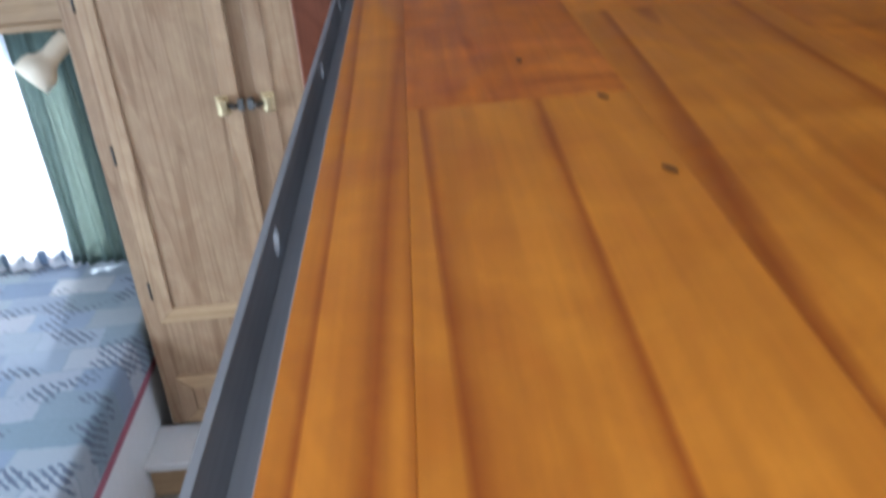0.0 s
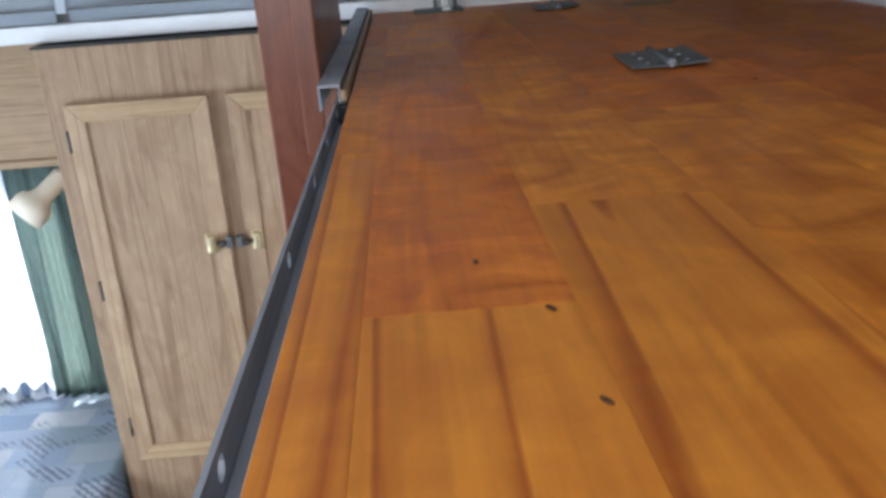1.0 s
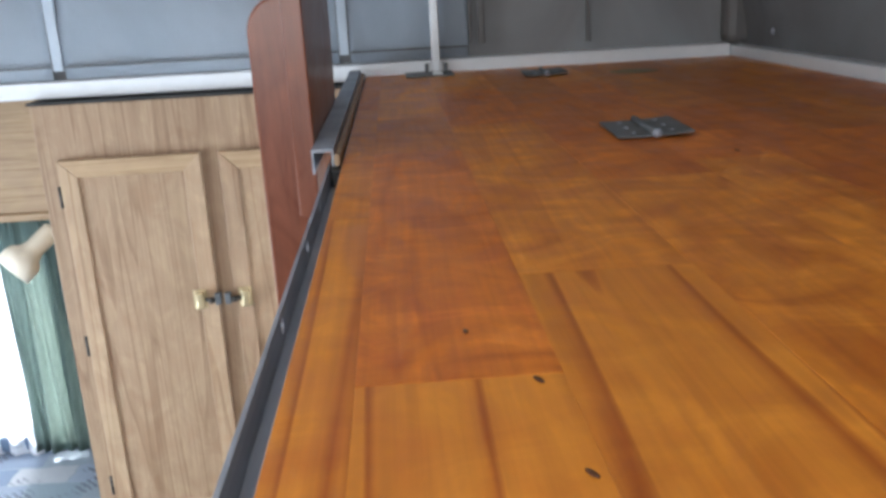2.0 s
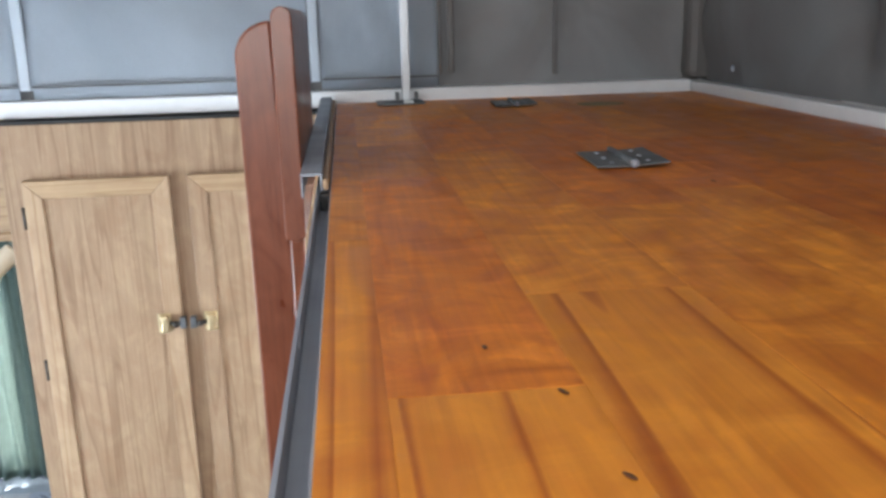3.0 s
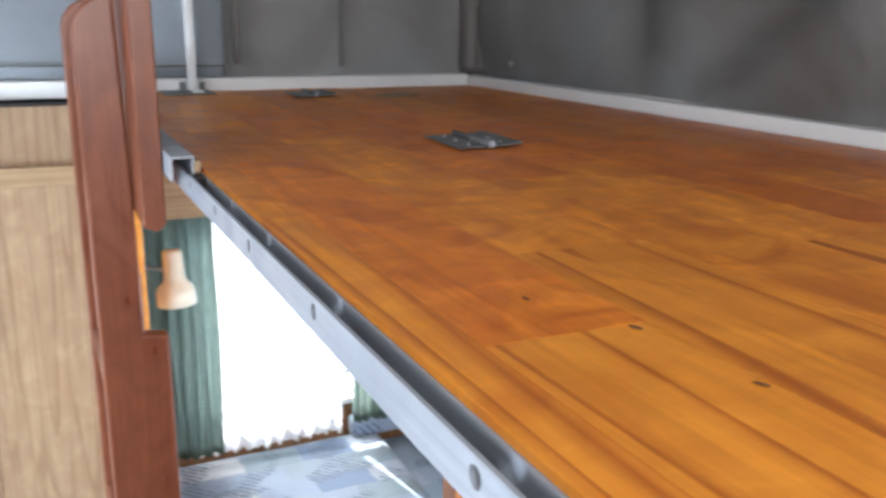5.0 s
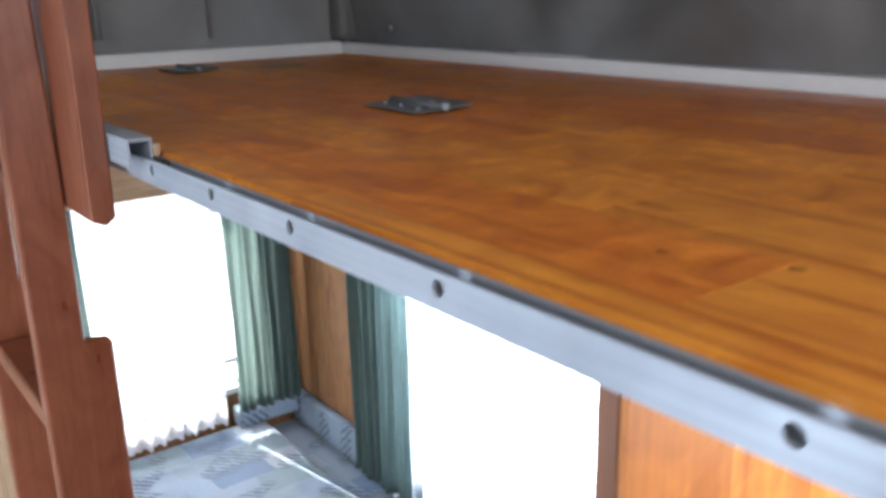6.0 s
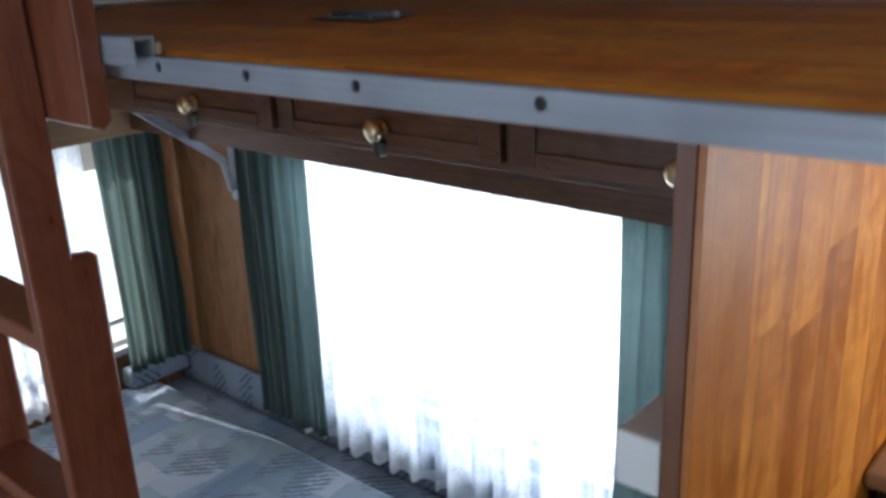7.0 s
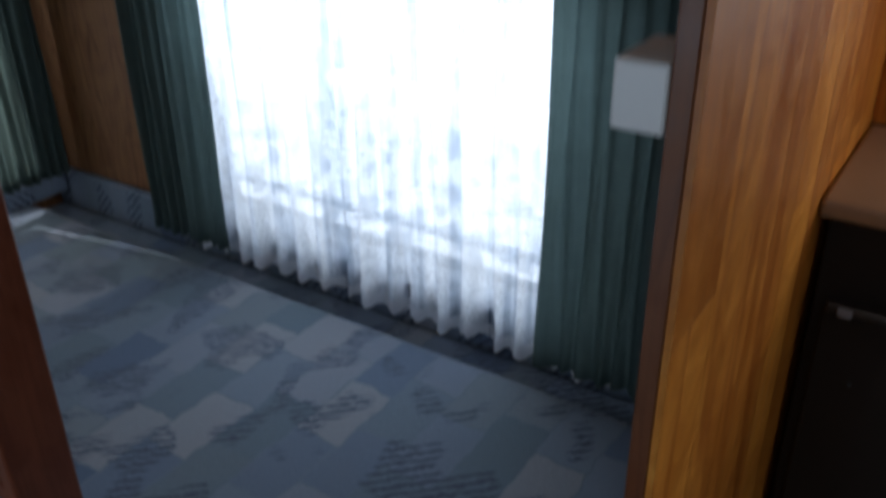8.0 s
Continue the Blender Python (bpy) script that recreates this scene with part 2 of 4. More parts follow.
CREAM = plain("cream_lamp_enamel", (0.74, 0.66, 0.52), 0.45, 0.0, 70, 0.08, 0.03)
DRAPE = see_through_cloth("sage_green_drape", (0.100, 0.142, 0.133), 0.52, False)
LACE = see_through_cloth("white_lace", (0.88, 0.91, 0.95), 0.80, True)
LACE_EDGE = see_through_cloth("white_lace_border", (0.84, 0.86, 0.90), 0.45, False)
UPHOLSTERY = cloth_pattern("faded_blue_upholstery")
PINK = plain("faded_pink_binding", (0.36, 0.10, 0.14), 0.85, 0.0, 200, 0.2, 0.2)
CARPET = plain("beige_floor_sheet", (0.30, 0.26, 0.21), 0.8, 0.0, 90, 0.3, 0.3)
CEILING = plain("off_white_ceiling", (0.66, 0.66, 0.64), 0.7, 0.0, 40, 0.08, 0.1)
BLACK = plain("matt_black", (0.02, 0.02, 0.02), 0.7, 0.0, 80, 0.3, 0.1)
BENCH = plain("tan_laminate", (0.36, 0.245, 0.15), 0.35, 0.0, 120, 0.2, 0.03)
GRASS = plain("pale_gravel", (0.36, 0.34, 0.29), 0.95, 0.0, 8, 0.5, 0.4)
LEAF = plain("dark_green_leaf", (0.05, 0.085, 0.03), 0.6, 0.0, 30, 0.5, 0.1)
BARK = plain("brown_bark", (0.10, 0.075, 0.05), 0.9, 0.0, 40, 0.4, 0.4)
# cabinet colour taken near black to hold the shade under the worktop
CAB_SHADED = plain("shaded_cabinet_board", (0.014, 0.010, 0.008), 0.6, 0.0, 60, 0.4, 0.1)
SCUFF = plain("scuffed_varnish", (0.33, 0.27, 0.14), 0.6, 0.0, 60, 0.4, 0.1)


def vinyl(name, low, high, see):
    m, t, b = material(name, 0.5)
    b.inputs["Specular IOR Level"].default_value = 0.25
    co = mapped(t, (1, 1, 1), False)
    big = node(t, "ShaderNodeTexNoise", Scale=3.2, Detail=3.0, Distortion=0.6)
    t.links.new(co, big.inputs["Vector"])
    fine = node(t, "ShaderNodeTexNoise", Scale=420.0, Detail=2.0)
    t.links.new(co, fine.inputs["Vector"])
    c = ramp(t, big.outputs[0], [(0.3, low), (0.7, high)])
    c = mix(t, "MULTIPLY", 0.3, c, ramp(t, fine.outputs[0], [(0.3, (0.7, 0.7, 0.7)), (0.7, (1.05, 1.05, 1.05))]))
    t.links.new(c, b.inputs["Base Color"])
    bump(t, b, big.outputs[0], 0.8, 0.03)
    glow = node(t, "ShaderNodeBsdfTranslucent", Color=(0.55, 0.60, 0.66, 1))
    both = t.nodes.new("ShaderNodeMixShader")
    both.inputs[0].default_value = see
    t.links.new(b.outputs[0], both.inputs[1])
    t.links.new(glow.outputs[0], both.inputs[2])
    t.links.new(both.outputs[0], t.nodes["Material Output"].inputs[0])
    return m


VINYL = vinyl("grey_vinyl_cloth", (0.105, 0.090, 0.080), (0.165, 0.168, 0.168), 0.009)
VINYL_PALE = vinyl("pale_vinyl_panel", (0.52, 0.58, 0.64), (0.66, 0.72, 0.78), 0.28)

# ---- builders ----


def part(name, bm, mat, parent=None, label="", at=None):
    me = bpy.data.meshes.new(name)
    bm.to_mesh(me)
    bm.free()
    me.materials.append(mat)
    ob = new(name, me)
    if parent is not None:
        ob.parent = parent
    if at is not None:
        ob.matrix_basis = at
    if label:
        ob["label"] = label
    return ob


def box(x0, y0, z0, x1, y1, z1, bevel=0.0, bm=None, segments=2):
    out = bm or bmesh.new()
    one = bmesh.new()
    bmesh.ops.create_cube(one, size=1.0, matrix=Matrix.Translation(((x0 + x1) / 2, (y0 + y1) / 2, (z0 + z1) / 2)) @ Matrix.Diagonal((x1 - x0, y1 - y0, z1 - z0, 1)))
    if bevel:
        bmesh.ops.bevel(one, geom=one.edges[:], offset=bevel, segments=segments, affect="EDGES", profile=0.5)
    return absorb(out, one)


def absorb(out, one):
    me = bpy.data.meshes.new("scratch")
    one.to_mesh(me)
    one.free()
    out.from_mesh(me)
    bpy.data.meshes.remove(me)
    return out


def prism(outline, axis, lo, hi, bevel=0.0, bm=None):
    """An outline of (u, v) pulled along one axis; u, v are the other two axes in x, y, z order."""
    out = bm or bmesh.new()
    one = bmesh.new()

    def spot(u, v, w):
        return {"x": (w, u, v), "y": (u, w, v), "z": (u, v, w)}[axis]

    low = [one.verts.new(spot(u, v, lo)) for u, v in outline]
    high = [one.verts.new(spot(u, v, hi)) for u, v in outline]
    one.faces.new(low)
    one.faces.new(high)
    for k in range(len(low)):
        j = (k + 1) % len(low)
        one.faces.new((low[k], low[j], high[j], high[k]))
    bmesh.ops.recalc_face_normals(one, faces=one.faces[:])
    if bevel:
        bmesh.ops.bevel(one, geom=one.edges[:], offset=bevel, segments=2, affect="EDGES", profile=0.5)
    return absorb(out, one)


def rod(a, b, r, bm=None, sides=16, r2=None):
    out = bm or bmesh.new()
    one = bmesh.new()
    a, b = Vector(a), Vector(b)
    m = Matrix.Translation((a + b) / 2) @ (b - a).to_track_quat("Z", "Y").to_matrix().to_4x4()
    bmesh.ops.create_cone(one, cap_ends=True, segments=sides, radius1=r, radius2=r if r2 is None else r2, depth=(b - a).length, matrix=m)
    for f in one.faces:
        f.smooth = len(f.verts) == 4
    return absorb(out, one)


def lathe(profile, m, bm=None, sides=28):
    """Turned shape from (radius, height) pairs round the local z of pose m."""
    out = bm or bmesh.new()
    one = bmesh.new()
    rings = [[one.verts.new(m @ Vector((r * math.cos(2 * math.pi * k / sides), r * math.sin(2 * math.pi * k / sides), h))) for k in range(sides)] for r, h in profile]
    for p, q in zip(rings, rings[1:]):
        for k in range(sides):
            one.faces.new((p[k], p[(k + 1) % sides], q[(k + 1) % sides], q[k])).smooth = True
    bmesh.ops.recalc_face_normals(one, faces=one.faces[:])
    return absorb(out, one)


def holder(name, x, y, z):
    ob = new(name)
    ob.location = (x, y, z)
    ob.empty_display_size = 0.05
    return ob


def local(ob, child):
    """Keeps a child where it was built, in the world's own metres."""
    child.parent = ob
    child.matrix_parent_inverse = Matrix.Translation(ob.location).inverted()
    return child


def piece(name, bm, mat, parent, label=""):
    return local(parent, part(name, bm, mat, None, label))


def sheet_cloth(axis, fixed, a0, a1, z0, z1, pleats, depth, hem=0.0, seed=0, flare=0.0, cols=None):
    """A hanging cloth with pleats, from z0 up to z1, along x or y; hem gives a scalloped lower edge."""
    rng = random.Random(seed)
    bm = bmesh.new()
    cols = cols or pleats * 8
    rows = 14
    phase = [rng.uniform(-0.5, 0.5) for _ in range(pleats + 2)]
    grid = []
    for r in range(rows + 1):
        f = r / rows
        line = []
        for c in range(cols + 1):
            u = c / cols
            k = u * pleats
            j = int(k)
            ph = phase[j] * (1 - (k - j)) + phase[j + 1] * (k - j)
            d = depth * (0.55 + 0.45 * (1 - f)) * math.sin(2 * math.pi * k + ph * 2.2) + depth * 0.5 * math.sin(2 * math.pi * k * 0.37 + seed)
            d += 0.002 * math.sin(k * 17 + f * 9)
            low = hem * (0.5 + 0.5 * math.cos(2 * math.pi * k * 2 + seed)) + hem * 0.8 * phase[j]
            z = z0 + low * (1 - f) + (z1 - z0) * f
            a = a0 + (a1 - a0) * u + flare * (1 - f) * (u - 0.5) + 0.004 * math.sin(k * 3 + f * 5)
            line.append(bm.verts.new((a, fixed + d, z) if axis == "x" else (fixed + d, a, z)))
        grid.append(line)
    for r in range(rows):
        for c in range(cols):
            bm.faces.new((grid[r][c], grid[r][c + 1], grid[r + 1][c + 1], grid[r + 1][c])).smooth = True
    return bm

# ---- structure ----
H = 1.55                      # top of the bunk
LEFT, RIGHT, BACK, FRONT, TOP = -1.75, 0.935, 2.24, -2.8, 2.08
SKIRT_L, SKIRT_R, SKIRT_B = -1.72, 0.918, 1.798   # the raised roof stands in from the walls
WALL = 0.03


def setting(ob, label, category="wall"):
    return tagged(ob, label, category, kind="structure")


ground_mesh = bmesh.new()
bmesh.ops.create_grid(ground_mesh, x_segments=2, y_segments=2, size=400, matrix=Matrix.Translation((0, 0, -0.55)))
setting(part("ground", ground_mesh, GRASS), "pale gravel ground outside the caravan", "ground")
setting(part("floor", box(LEFT - WALL, FRONT - WALL, -0.05, RIGHT + WALL, BACK + WALL, 0.0), CARPET), "beige sheet floor between the two beds", "floor")
setting(part("ceiling", box(LEFT - 0.05, FRONT - 0.05, TOP, RIGHT + 0.05, SKIRT_B + 0.06, TOP + 0.03), CEILING), "off-white pop-up roof lining", "ceiling")


def wall_with_openings(name, axis, fixed0, fixed1, a0, a1, z0, z1, openings, mat, label):
    """A wall along x or y with rectangular openings (a0, a1, z0, z1), made of butted blocks in one mesh."""
    bm = bmesh.new()

    def block(p0, p1, q0, q1):
        if p1 - p0 > 1e-4 and q1 - q0 > 1e-4:
            if axis == "x":
                box(p0, fixed0, q0, p1, fixed1, q1, bm=bm)
            else:
                box(fixed0, p0, q0, fixed1, p1, q1, bm=bm)

    at = a0
    for o0, o1, w0, w1 in sorted(openings):
        block(at, o0, z0, z1)
        block(o0, o1, z0, w0)
        block(o0, o1, w1, z1)
        at = o1
    block(at, a1, z0, z1)
    return setting(part(name, bm, mat), label)


RAIL_Z = 1.548
WIN_BACK_LEFT, WIN_BACK_RIGHT = (-1.64, -0.93, 0.50, 1.20), (0.17, 0.80, 0.50, 1.20)
WIN_SIDE = (0.50, 1.60, 0.47, 1.20)
# openings out of view, added to let light into the room
WIN_LEFT_BED, WIN_LEFT_KITCHEN, WIN_RIGHT_KITCHEN = (0.35, 1.35, 0.55, 1.25), (-2.2, -1.2, 1.0, 1.4), (-0.98, -0.12, 1.03, 1.45)
wall_with_openings("wall_back", "x", BACK, BACK + WALL, LEFT - WALL, RIGHT + WALL, 0, RAIL_Z, [WIN_BACK_LEFT, WIN_BACK_RIGHT], DARK_PANEL, "brown wood-grain wall board with two window openings")
wall_with_openings("wall_right", "y", RIGHT, RIGHT + WALL, FRONT, BACK, 0, RAIL_Z, [WIN_SIDE, WIN_RIGHT_KITCHEN], DARK_PANEL, "brown wood-grain side wall board with window openings")
wall_with_openings("wall_left", "y", LEFT - WALL, LEFT, FRONT, BACK, 0, RAIL_Z, [WIN_LEFT_BED, WIN_LEFT_KITCHEN], DARK_PANEL, "brown wood-grain wall board across the aisle")
wall_with_openings("wall_front", "x", FRONT - WALL, FRONT, LEFT - WALL, RIGHT + WALL, 0, TOP, [(-1.5, 0.3, 1.62, 2.02)], CEILING, "plain pale wall closing the front of the caravan")


def window(name, axis, fixed, o):
    """An aluminium frame with two panes and a middle bar, set in an opening."""
    a0, a1, z0, z1 = o
    root = holder(name, *((a0, fixed, z0) if axis == "x" else (fixed, a0, z0)))
    tagged(root, "aluminium-framed caravan window with clear panes", "window", kind="structure")

    def slab(nm, p0, p1, q0, q1, f0, f1, mat, bevel=0.002):
        bm = box(p0, f0, q0, p1, f1, q1, bevel) if axis == "x" else box(f0, p0, q0, f1, p1, q1, bevel)
        return piece(nm, bm, mat, root)

    w = 0.022
    f0, f1 = fixed - 0.012, fixed + 0.012
    slab("frame_bottom", a0, a1, z0, z0 + w, f0, f1, WHITE_RAIL)
    slab("frame_top", a0, a1, z1 - w, z1, f0, f1, WHITE_RAIL)
    slab("frame_side", a0, a0 + w, z0 + w, z1 - w, f0, f1, WHITE_RAIL)
    slab("frame_side", a1 - w, a1, z0 + w, z1 - w, f0, f1, WHITE_RAIL)
    zm = z0 + (z1 - z0) * 0.16
    slab("middle_bar", a0 + w, a1 - w, zm - 0.009, zm + 0.009, f0, f1, WHITE_RAIL)
    for q0, q1 in ((z0 + w, zm - 0.009), (zm + 0.009, z1 - w)):
        g = slab("pane", a0 + w, a1 - w, q0, q1, fixed - 0.002, fixed + 0.002, GLASS, 0)
        g.visible_shadow = False
    return root


glass_mat, glass_tree, glass_bsdf = material("clear_glass", 0.0)
glass_bsdf.inputs["Transmission Weight"].default_value = 1.0
glass_bsdf.inputs["IOR"].default_value = 1.45
GLASS = glass_mat
window("window_1", "x", BACK + 0.015, WIN_BACK_LEFT)
window("window_2", "x", BACK + 0.015, WIN_BACK_RIGHT)
window("window_3", "y", RIGHT + 0.015, WIN_SIDE)
# the next four are unseen, added with their openings for light
window("unseen_window_4", "y", LEFT - 0.015, WIN_LEFT_BED)
window("unseen_window_5", "y", LEFT - 0.015, WIN_LEFT_KITCHEN)
window("unseen_window_6", "y", RIGHT + 0.015, WIN_RIGHT_KITCHEN)
window("unseen_window_7", "x", FRONT - 0.015, (-1.5, 0.3, 1.62, 2.02))


def vinyl_wall(name, axis, fixed, a0, a1, sag, seed):
    """Slack vinyl cloth between the rail and the raised roof, with soft folds."""
    bm = bmesh.new()
    cols, rows = int((a1 - a0) / 0.025), 20
    grid = []
    for r in range(rows + 1):
        z = RAIL_Z + 0.012 + (TOP - RAIL_Z - 0.012) * r / rows
        line = []
        for c in range(cols + 1):
            a = a0 + (a1 - a0) * c / cols
            d = sag * noise.noise((a * 2.1 + seed, z * 3.0, seed)) + sag * 0.5 * noise.noise((a * 5 + z * 4, z * 5 - a * 2, seed + 5))
            d += sag * 1.3 * max(0.0, noise.noise((a * 3.3 - z * 2.5, seed * 2.0, z * 1.5))) ** 1.5
            d += sag * 1.3 * max(0.0, math.sin(5.2 * a + 7.0 * z + seed)) ** 5 + sag * 0.7 * max(0.0, math.sin(9.0 * a - 4.0 * z + seed)) ** 8
            d *= math.sin(math.pi * min(1, max(0, r / rows)) * 0.96 + 0.06)
            line.append(bm.verts.new((a, fixed + d, z) if axis == "x" else (fixed + d, a, z)))
        grid.append(line)
    for r in range(rows):
        for c in range(cols):
            bm.faces.new((grid[r][c], grid[r][c + 1], grid[r + 1][c + 1], grid[r + 1][c])).smooth = True
    return setting(part(name, bm, VINYL), "slack grey vinyl skirt of the pop-up roof")


vinyl_wall("vinyl_wall_back", "x", SKIRT_B + 0.005, SKIRT_L, SKIRT_R, 0.022, 1.0)
vinyl_wall("vinyl_wall_right", "y", SKIRT_R + 0.005, FRONT, SKIRT_B, 0.055, 4.0)
vinyl_wall("vinyl_wall_left", "y", SKIRT_L - 0.005, FRONT, SKIRT_B, 0.05, 9.0)

# unseen hatch frame added under the closed lining, for the overhead fill lamp
added_frame_root = holder("added_hatch_frame", 0.05, -0.75, TOP)
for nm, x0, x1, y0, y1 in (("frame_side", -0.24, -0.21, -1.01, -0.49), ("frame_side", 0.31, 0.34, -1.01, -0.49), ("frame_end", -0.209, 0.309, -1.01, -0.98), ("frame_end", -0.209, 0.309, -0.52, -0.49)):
    piece(nm, box(x0, y0, TOP - 0.035, x1, y1, TOP - 0.0005, 0.004), WHITE_RAIL, added_frame_root)
tagged(added_frame_root, "white hatch frame under the closed roof lining, added around the overhead fill lamp", "hatch", kind="structure")

# fixed roof round the raised part
for nm, x0, x1, y0, y1 in (("roof_edge_back", LEFT - WALL, RIGHT + WALL, SKIRT_B + 0.012, BACK + WALL), ("roof_edge_right", SKIRT_R + 0.012, RIGHT + WALL, FRONT, SKIRT_B + 0.011), ("roof_edge_left", LEFT - WALL, SKIRT_L - 0.012, FRONT, SKIRT_B + 0.011)):
    setting(part(nm, box(x0, y0, 1.5485, x1, y1, 1.575), CEILING), "off-white fixed roof edge of the caravan", "roof")

for nm, x, y in (("corner_seam", SKIRT_R, SKIRT_B), ("corner_seam", SKIRT_L, SKIRT_B), ("corner_seam", SKIRT_L, FRONT), ("corner_seam", SKIRT_R, FRONT)):
    setting(part(nm, box(x - 0.045, y - 0.045, RAIL_Z + 0.03, x + 0.045, y + 0.045, TOP, 0.02), VINYL), "soft folded vinyl corner of the pop-up roof", "trim")

# welted seams and window flaps sewn to the back skirt
for nm, x0, x1, z0, z1 in (("vinyl_seam", -0.668, -0.644, 1.60, 2.06), ("vinyl_seam", -0.022, 0.0, 1.60, 2.06), ("vinyl_seam", 0.276, 0.283, 1.61, 2.06), ("vinyl_seam", 0.298, 0.312, 1.61, 2.06), ("vinyl_seam", 0.549, 0.558, 1.60, 2.06), ("vinyl_seam", -1.27, -1.25, 1.60, 2.06)):
    setting(part(nm, box(x0, SKIRT_B - 0.026, z0, x1, SKIRT_B - 0.012, z1, 0.003), VINYL_PALE if x1 < 0.2 else VINYL), "welted upright seam in the grey vinyl skirt", "trim")
for nm, x0, x1, z0, z1 in (("vinyl_seam", -0.64, -0.026, 1.607, 1.6095), ("vinyl_seam", 0.004, 0.272, 1.604, 1.6065), ("vinyl_seam", -1.246, -0.672, 1.608, 1.6105)):
    setting(part(nm, box(x0, SKIRT_B - 0.033, z0, x1, SKIRT_B - 0.012, z1, 0.001), VINYL), "stitched hem in the grey vinyl skirt", "trim")


for x0, x1 in ((-1.70, -1.272), (-1.248, -0.670), (-0.642, -0.024), (0.002, 0.274)):
    pm = bmesh.new()
    rows, cols = 12, 24
    grid = [[pm.verts.new((x0 + (x1 - x0) * c / cols, SKIRT_B - 0.021 + 0.007 * noise.noise((x0 * 9 + c * 0.23 + r * 0.25, r * 0.3, 2.0)) + 0.006 * noise.noise((x0 * 5 + c * 0.5 + r * 0.45, r * 0.12, 7.0)), 1.581 + 0.476 * r / rows)) for c in range(cols + 1)] for r in range(rows + 1)]
    for r in range(rows):
        for c in range(cols):
            pm.faces.new((grid[r][c], grid[r][c + 1], grid[r + 1][c + 1], grid[r + 1][c])).smooth = True
    bmesh.ops.solidify(pm, geom=pm.faces[:], thickness=0.002)
    setting(part("skirt_panel", pm, VINYL_PALE), "pale translucent panel sewn into the vinyl skirt", "panel")


def press_stud(y, z):
    ob = part("press_stud", lathe([(0.0, 0.006), (0.004, 0.005), (0.007, 0.002), (0.008, 0.0), (0.0, 0.0)], pose(SKIRT_R - 0.012, y, z, 0, -90, 0)), ALU)
    tagged(ob, "shiny press stud on the grey vinyl skirt", "press stud")


press_stud(1.58, 1.612)

setting(part("rail_back", box(SKIRT_L, SKIRT_B - 0.028, RAIL_Z - 0.008, SKIRT_R - 0.03, SKIRT_B + 0.011, RAIL_Z + 0.030, 0.004), WHITE_RAIL), "white coated metal rail along the back wall", "rail")
setting(part("rail_right", box(SKIRT_R - 0.028, FRONT, RAIL_Z, SKIRT_R + 0.011, SKIRT_B, RAIL_Z + 0.026, 0.004), WHITE_RAIL), "white coated metal rail along the side wall", "rail")
setting(part("rail_left", box(SKIRT_L - 0.011, FRONT, RAIL_Z, SKIRT_L + 0.028, SKIRT_B - 0.03, RAIL_Z + 0.036, 0.004), WHITE_RAIL), "white coated metal rail along the far side wall", "rail")
PX, PY = 0.196, 1.752
post = holder("roof_post", PX, PY, H)
piece("upright", box(PX - 0.0095, PY - 0.010, H + 0.004, PX + 0.0095, PY + 0.010, TOP, 0.003), WHITE_RAIL, post)
foot = piece("foot_plate", box(PX - 0.072, PY - 0.10, H + 0.001, PX + 0.035, PY + 0.008, H + 0.004, 0.001), STEEL, post, "dull steel foot plate")
for dx in (-0.022, 0.022):
    piece("lug", box(PX + dx - 0.004, PY - 0.014, H + 0.004, PX + dx + 0.004, PY + 0.008, H + 0.022, 0.002), STEEL, post)
piece("white_clip", box(PX - 0.012, PY - 0.085, H + 0.004, PX + 0.010, PY - 0.066, H + 0.009, 0.001), WHITE_PLASTIC, post)
tagged(post, "thin white metal post standing on the bunk board", "post")

# pelmet boards over the back windows
setting(part("pelmet_left", box(LEFT, BACK - 0.10, 1.185, -0.745, BACK - 0.001, 1.515, 0.004), OAK_LEVEL), "pale oak board pelmet over the window", "trim")
setting(part("pelmet_moulding", box(LEFT, BACK - 0.115, 1.178, -0.745, BACK - 0.1005, 1.20, 0.004), OAK_LEVEL), "narrow oak moulding along the pelmet", "trim")
setting(part("pelmet_right", box(0.068, BACK - 0.10, 1.178, RIGHT - 0.002, BACK - 0.001, 1.505, 0.004), OAK_LEVEL), "pale oak board pelmet under the bunk", "trim")
setting(part("pelmet_side", box(0.80, 0.155, 1.193, 0.815, BACK - 0.102, 1.288, 0.003), DARK_LEVEL), "dark brown pelmet board under the lockers", "trim")

# hedge outside the left back window, added for green tint and less sky light


def hedge(x0, x1, y, z0, z1):
    rng = random.Random(21)
    bm = bmesh.new()
    for _ in range(5200):
        x, z = rng.uniform(x0, x1), rng.uniform(z0, z1)
        d = 0.28 * noise.noise((x * 1.3, z * 1.3, 4.0)) + rng.uniform(-0.2, 0.25)
        if z > z1 - 0.5 - 0.4 * noise.noise((x * 1.7, 0.0, 8.0)) and rng.random() < 0.75:
            continue
        m = pose(x, y + d, z, rng.uniform(20, 130), rng.uniform(-60, 60), rng.uniform(0, 360))
        s = rng.uniform(0.03, 0.07)
        vs = [bm.verts.new(m @ Vector(p)) for p in ((0, -s, 0), (s * 0.55, 0, s * 0.12), (0, s, 0), (-s * 0.55, 0, s * 0.12))]
        bm.faces.new(vs)
    return bm


hedge_root = holder("hedge", -2.4, 3.6, -0.55)
piece("foliage", hedge(-4.4, -0.5, 3.6, -0.5, 1.8), LEAF, hedge_root)
for hx in (-3.9, -3.0, -2.1, -1.2):
    piece("stem", rod((hx, 3.62, -0.55), (hx + 0.1, 3.66, 1.5), 0.05, None, 10, 0.02), BARK, hedge_root)
tagged(hedge_root, "dark green leafy hedge outside the window", "hedge")

# ---- wardrobe ----


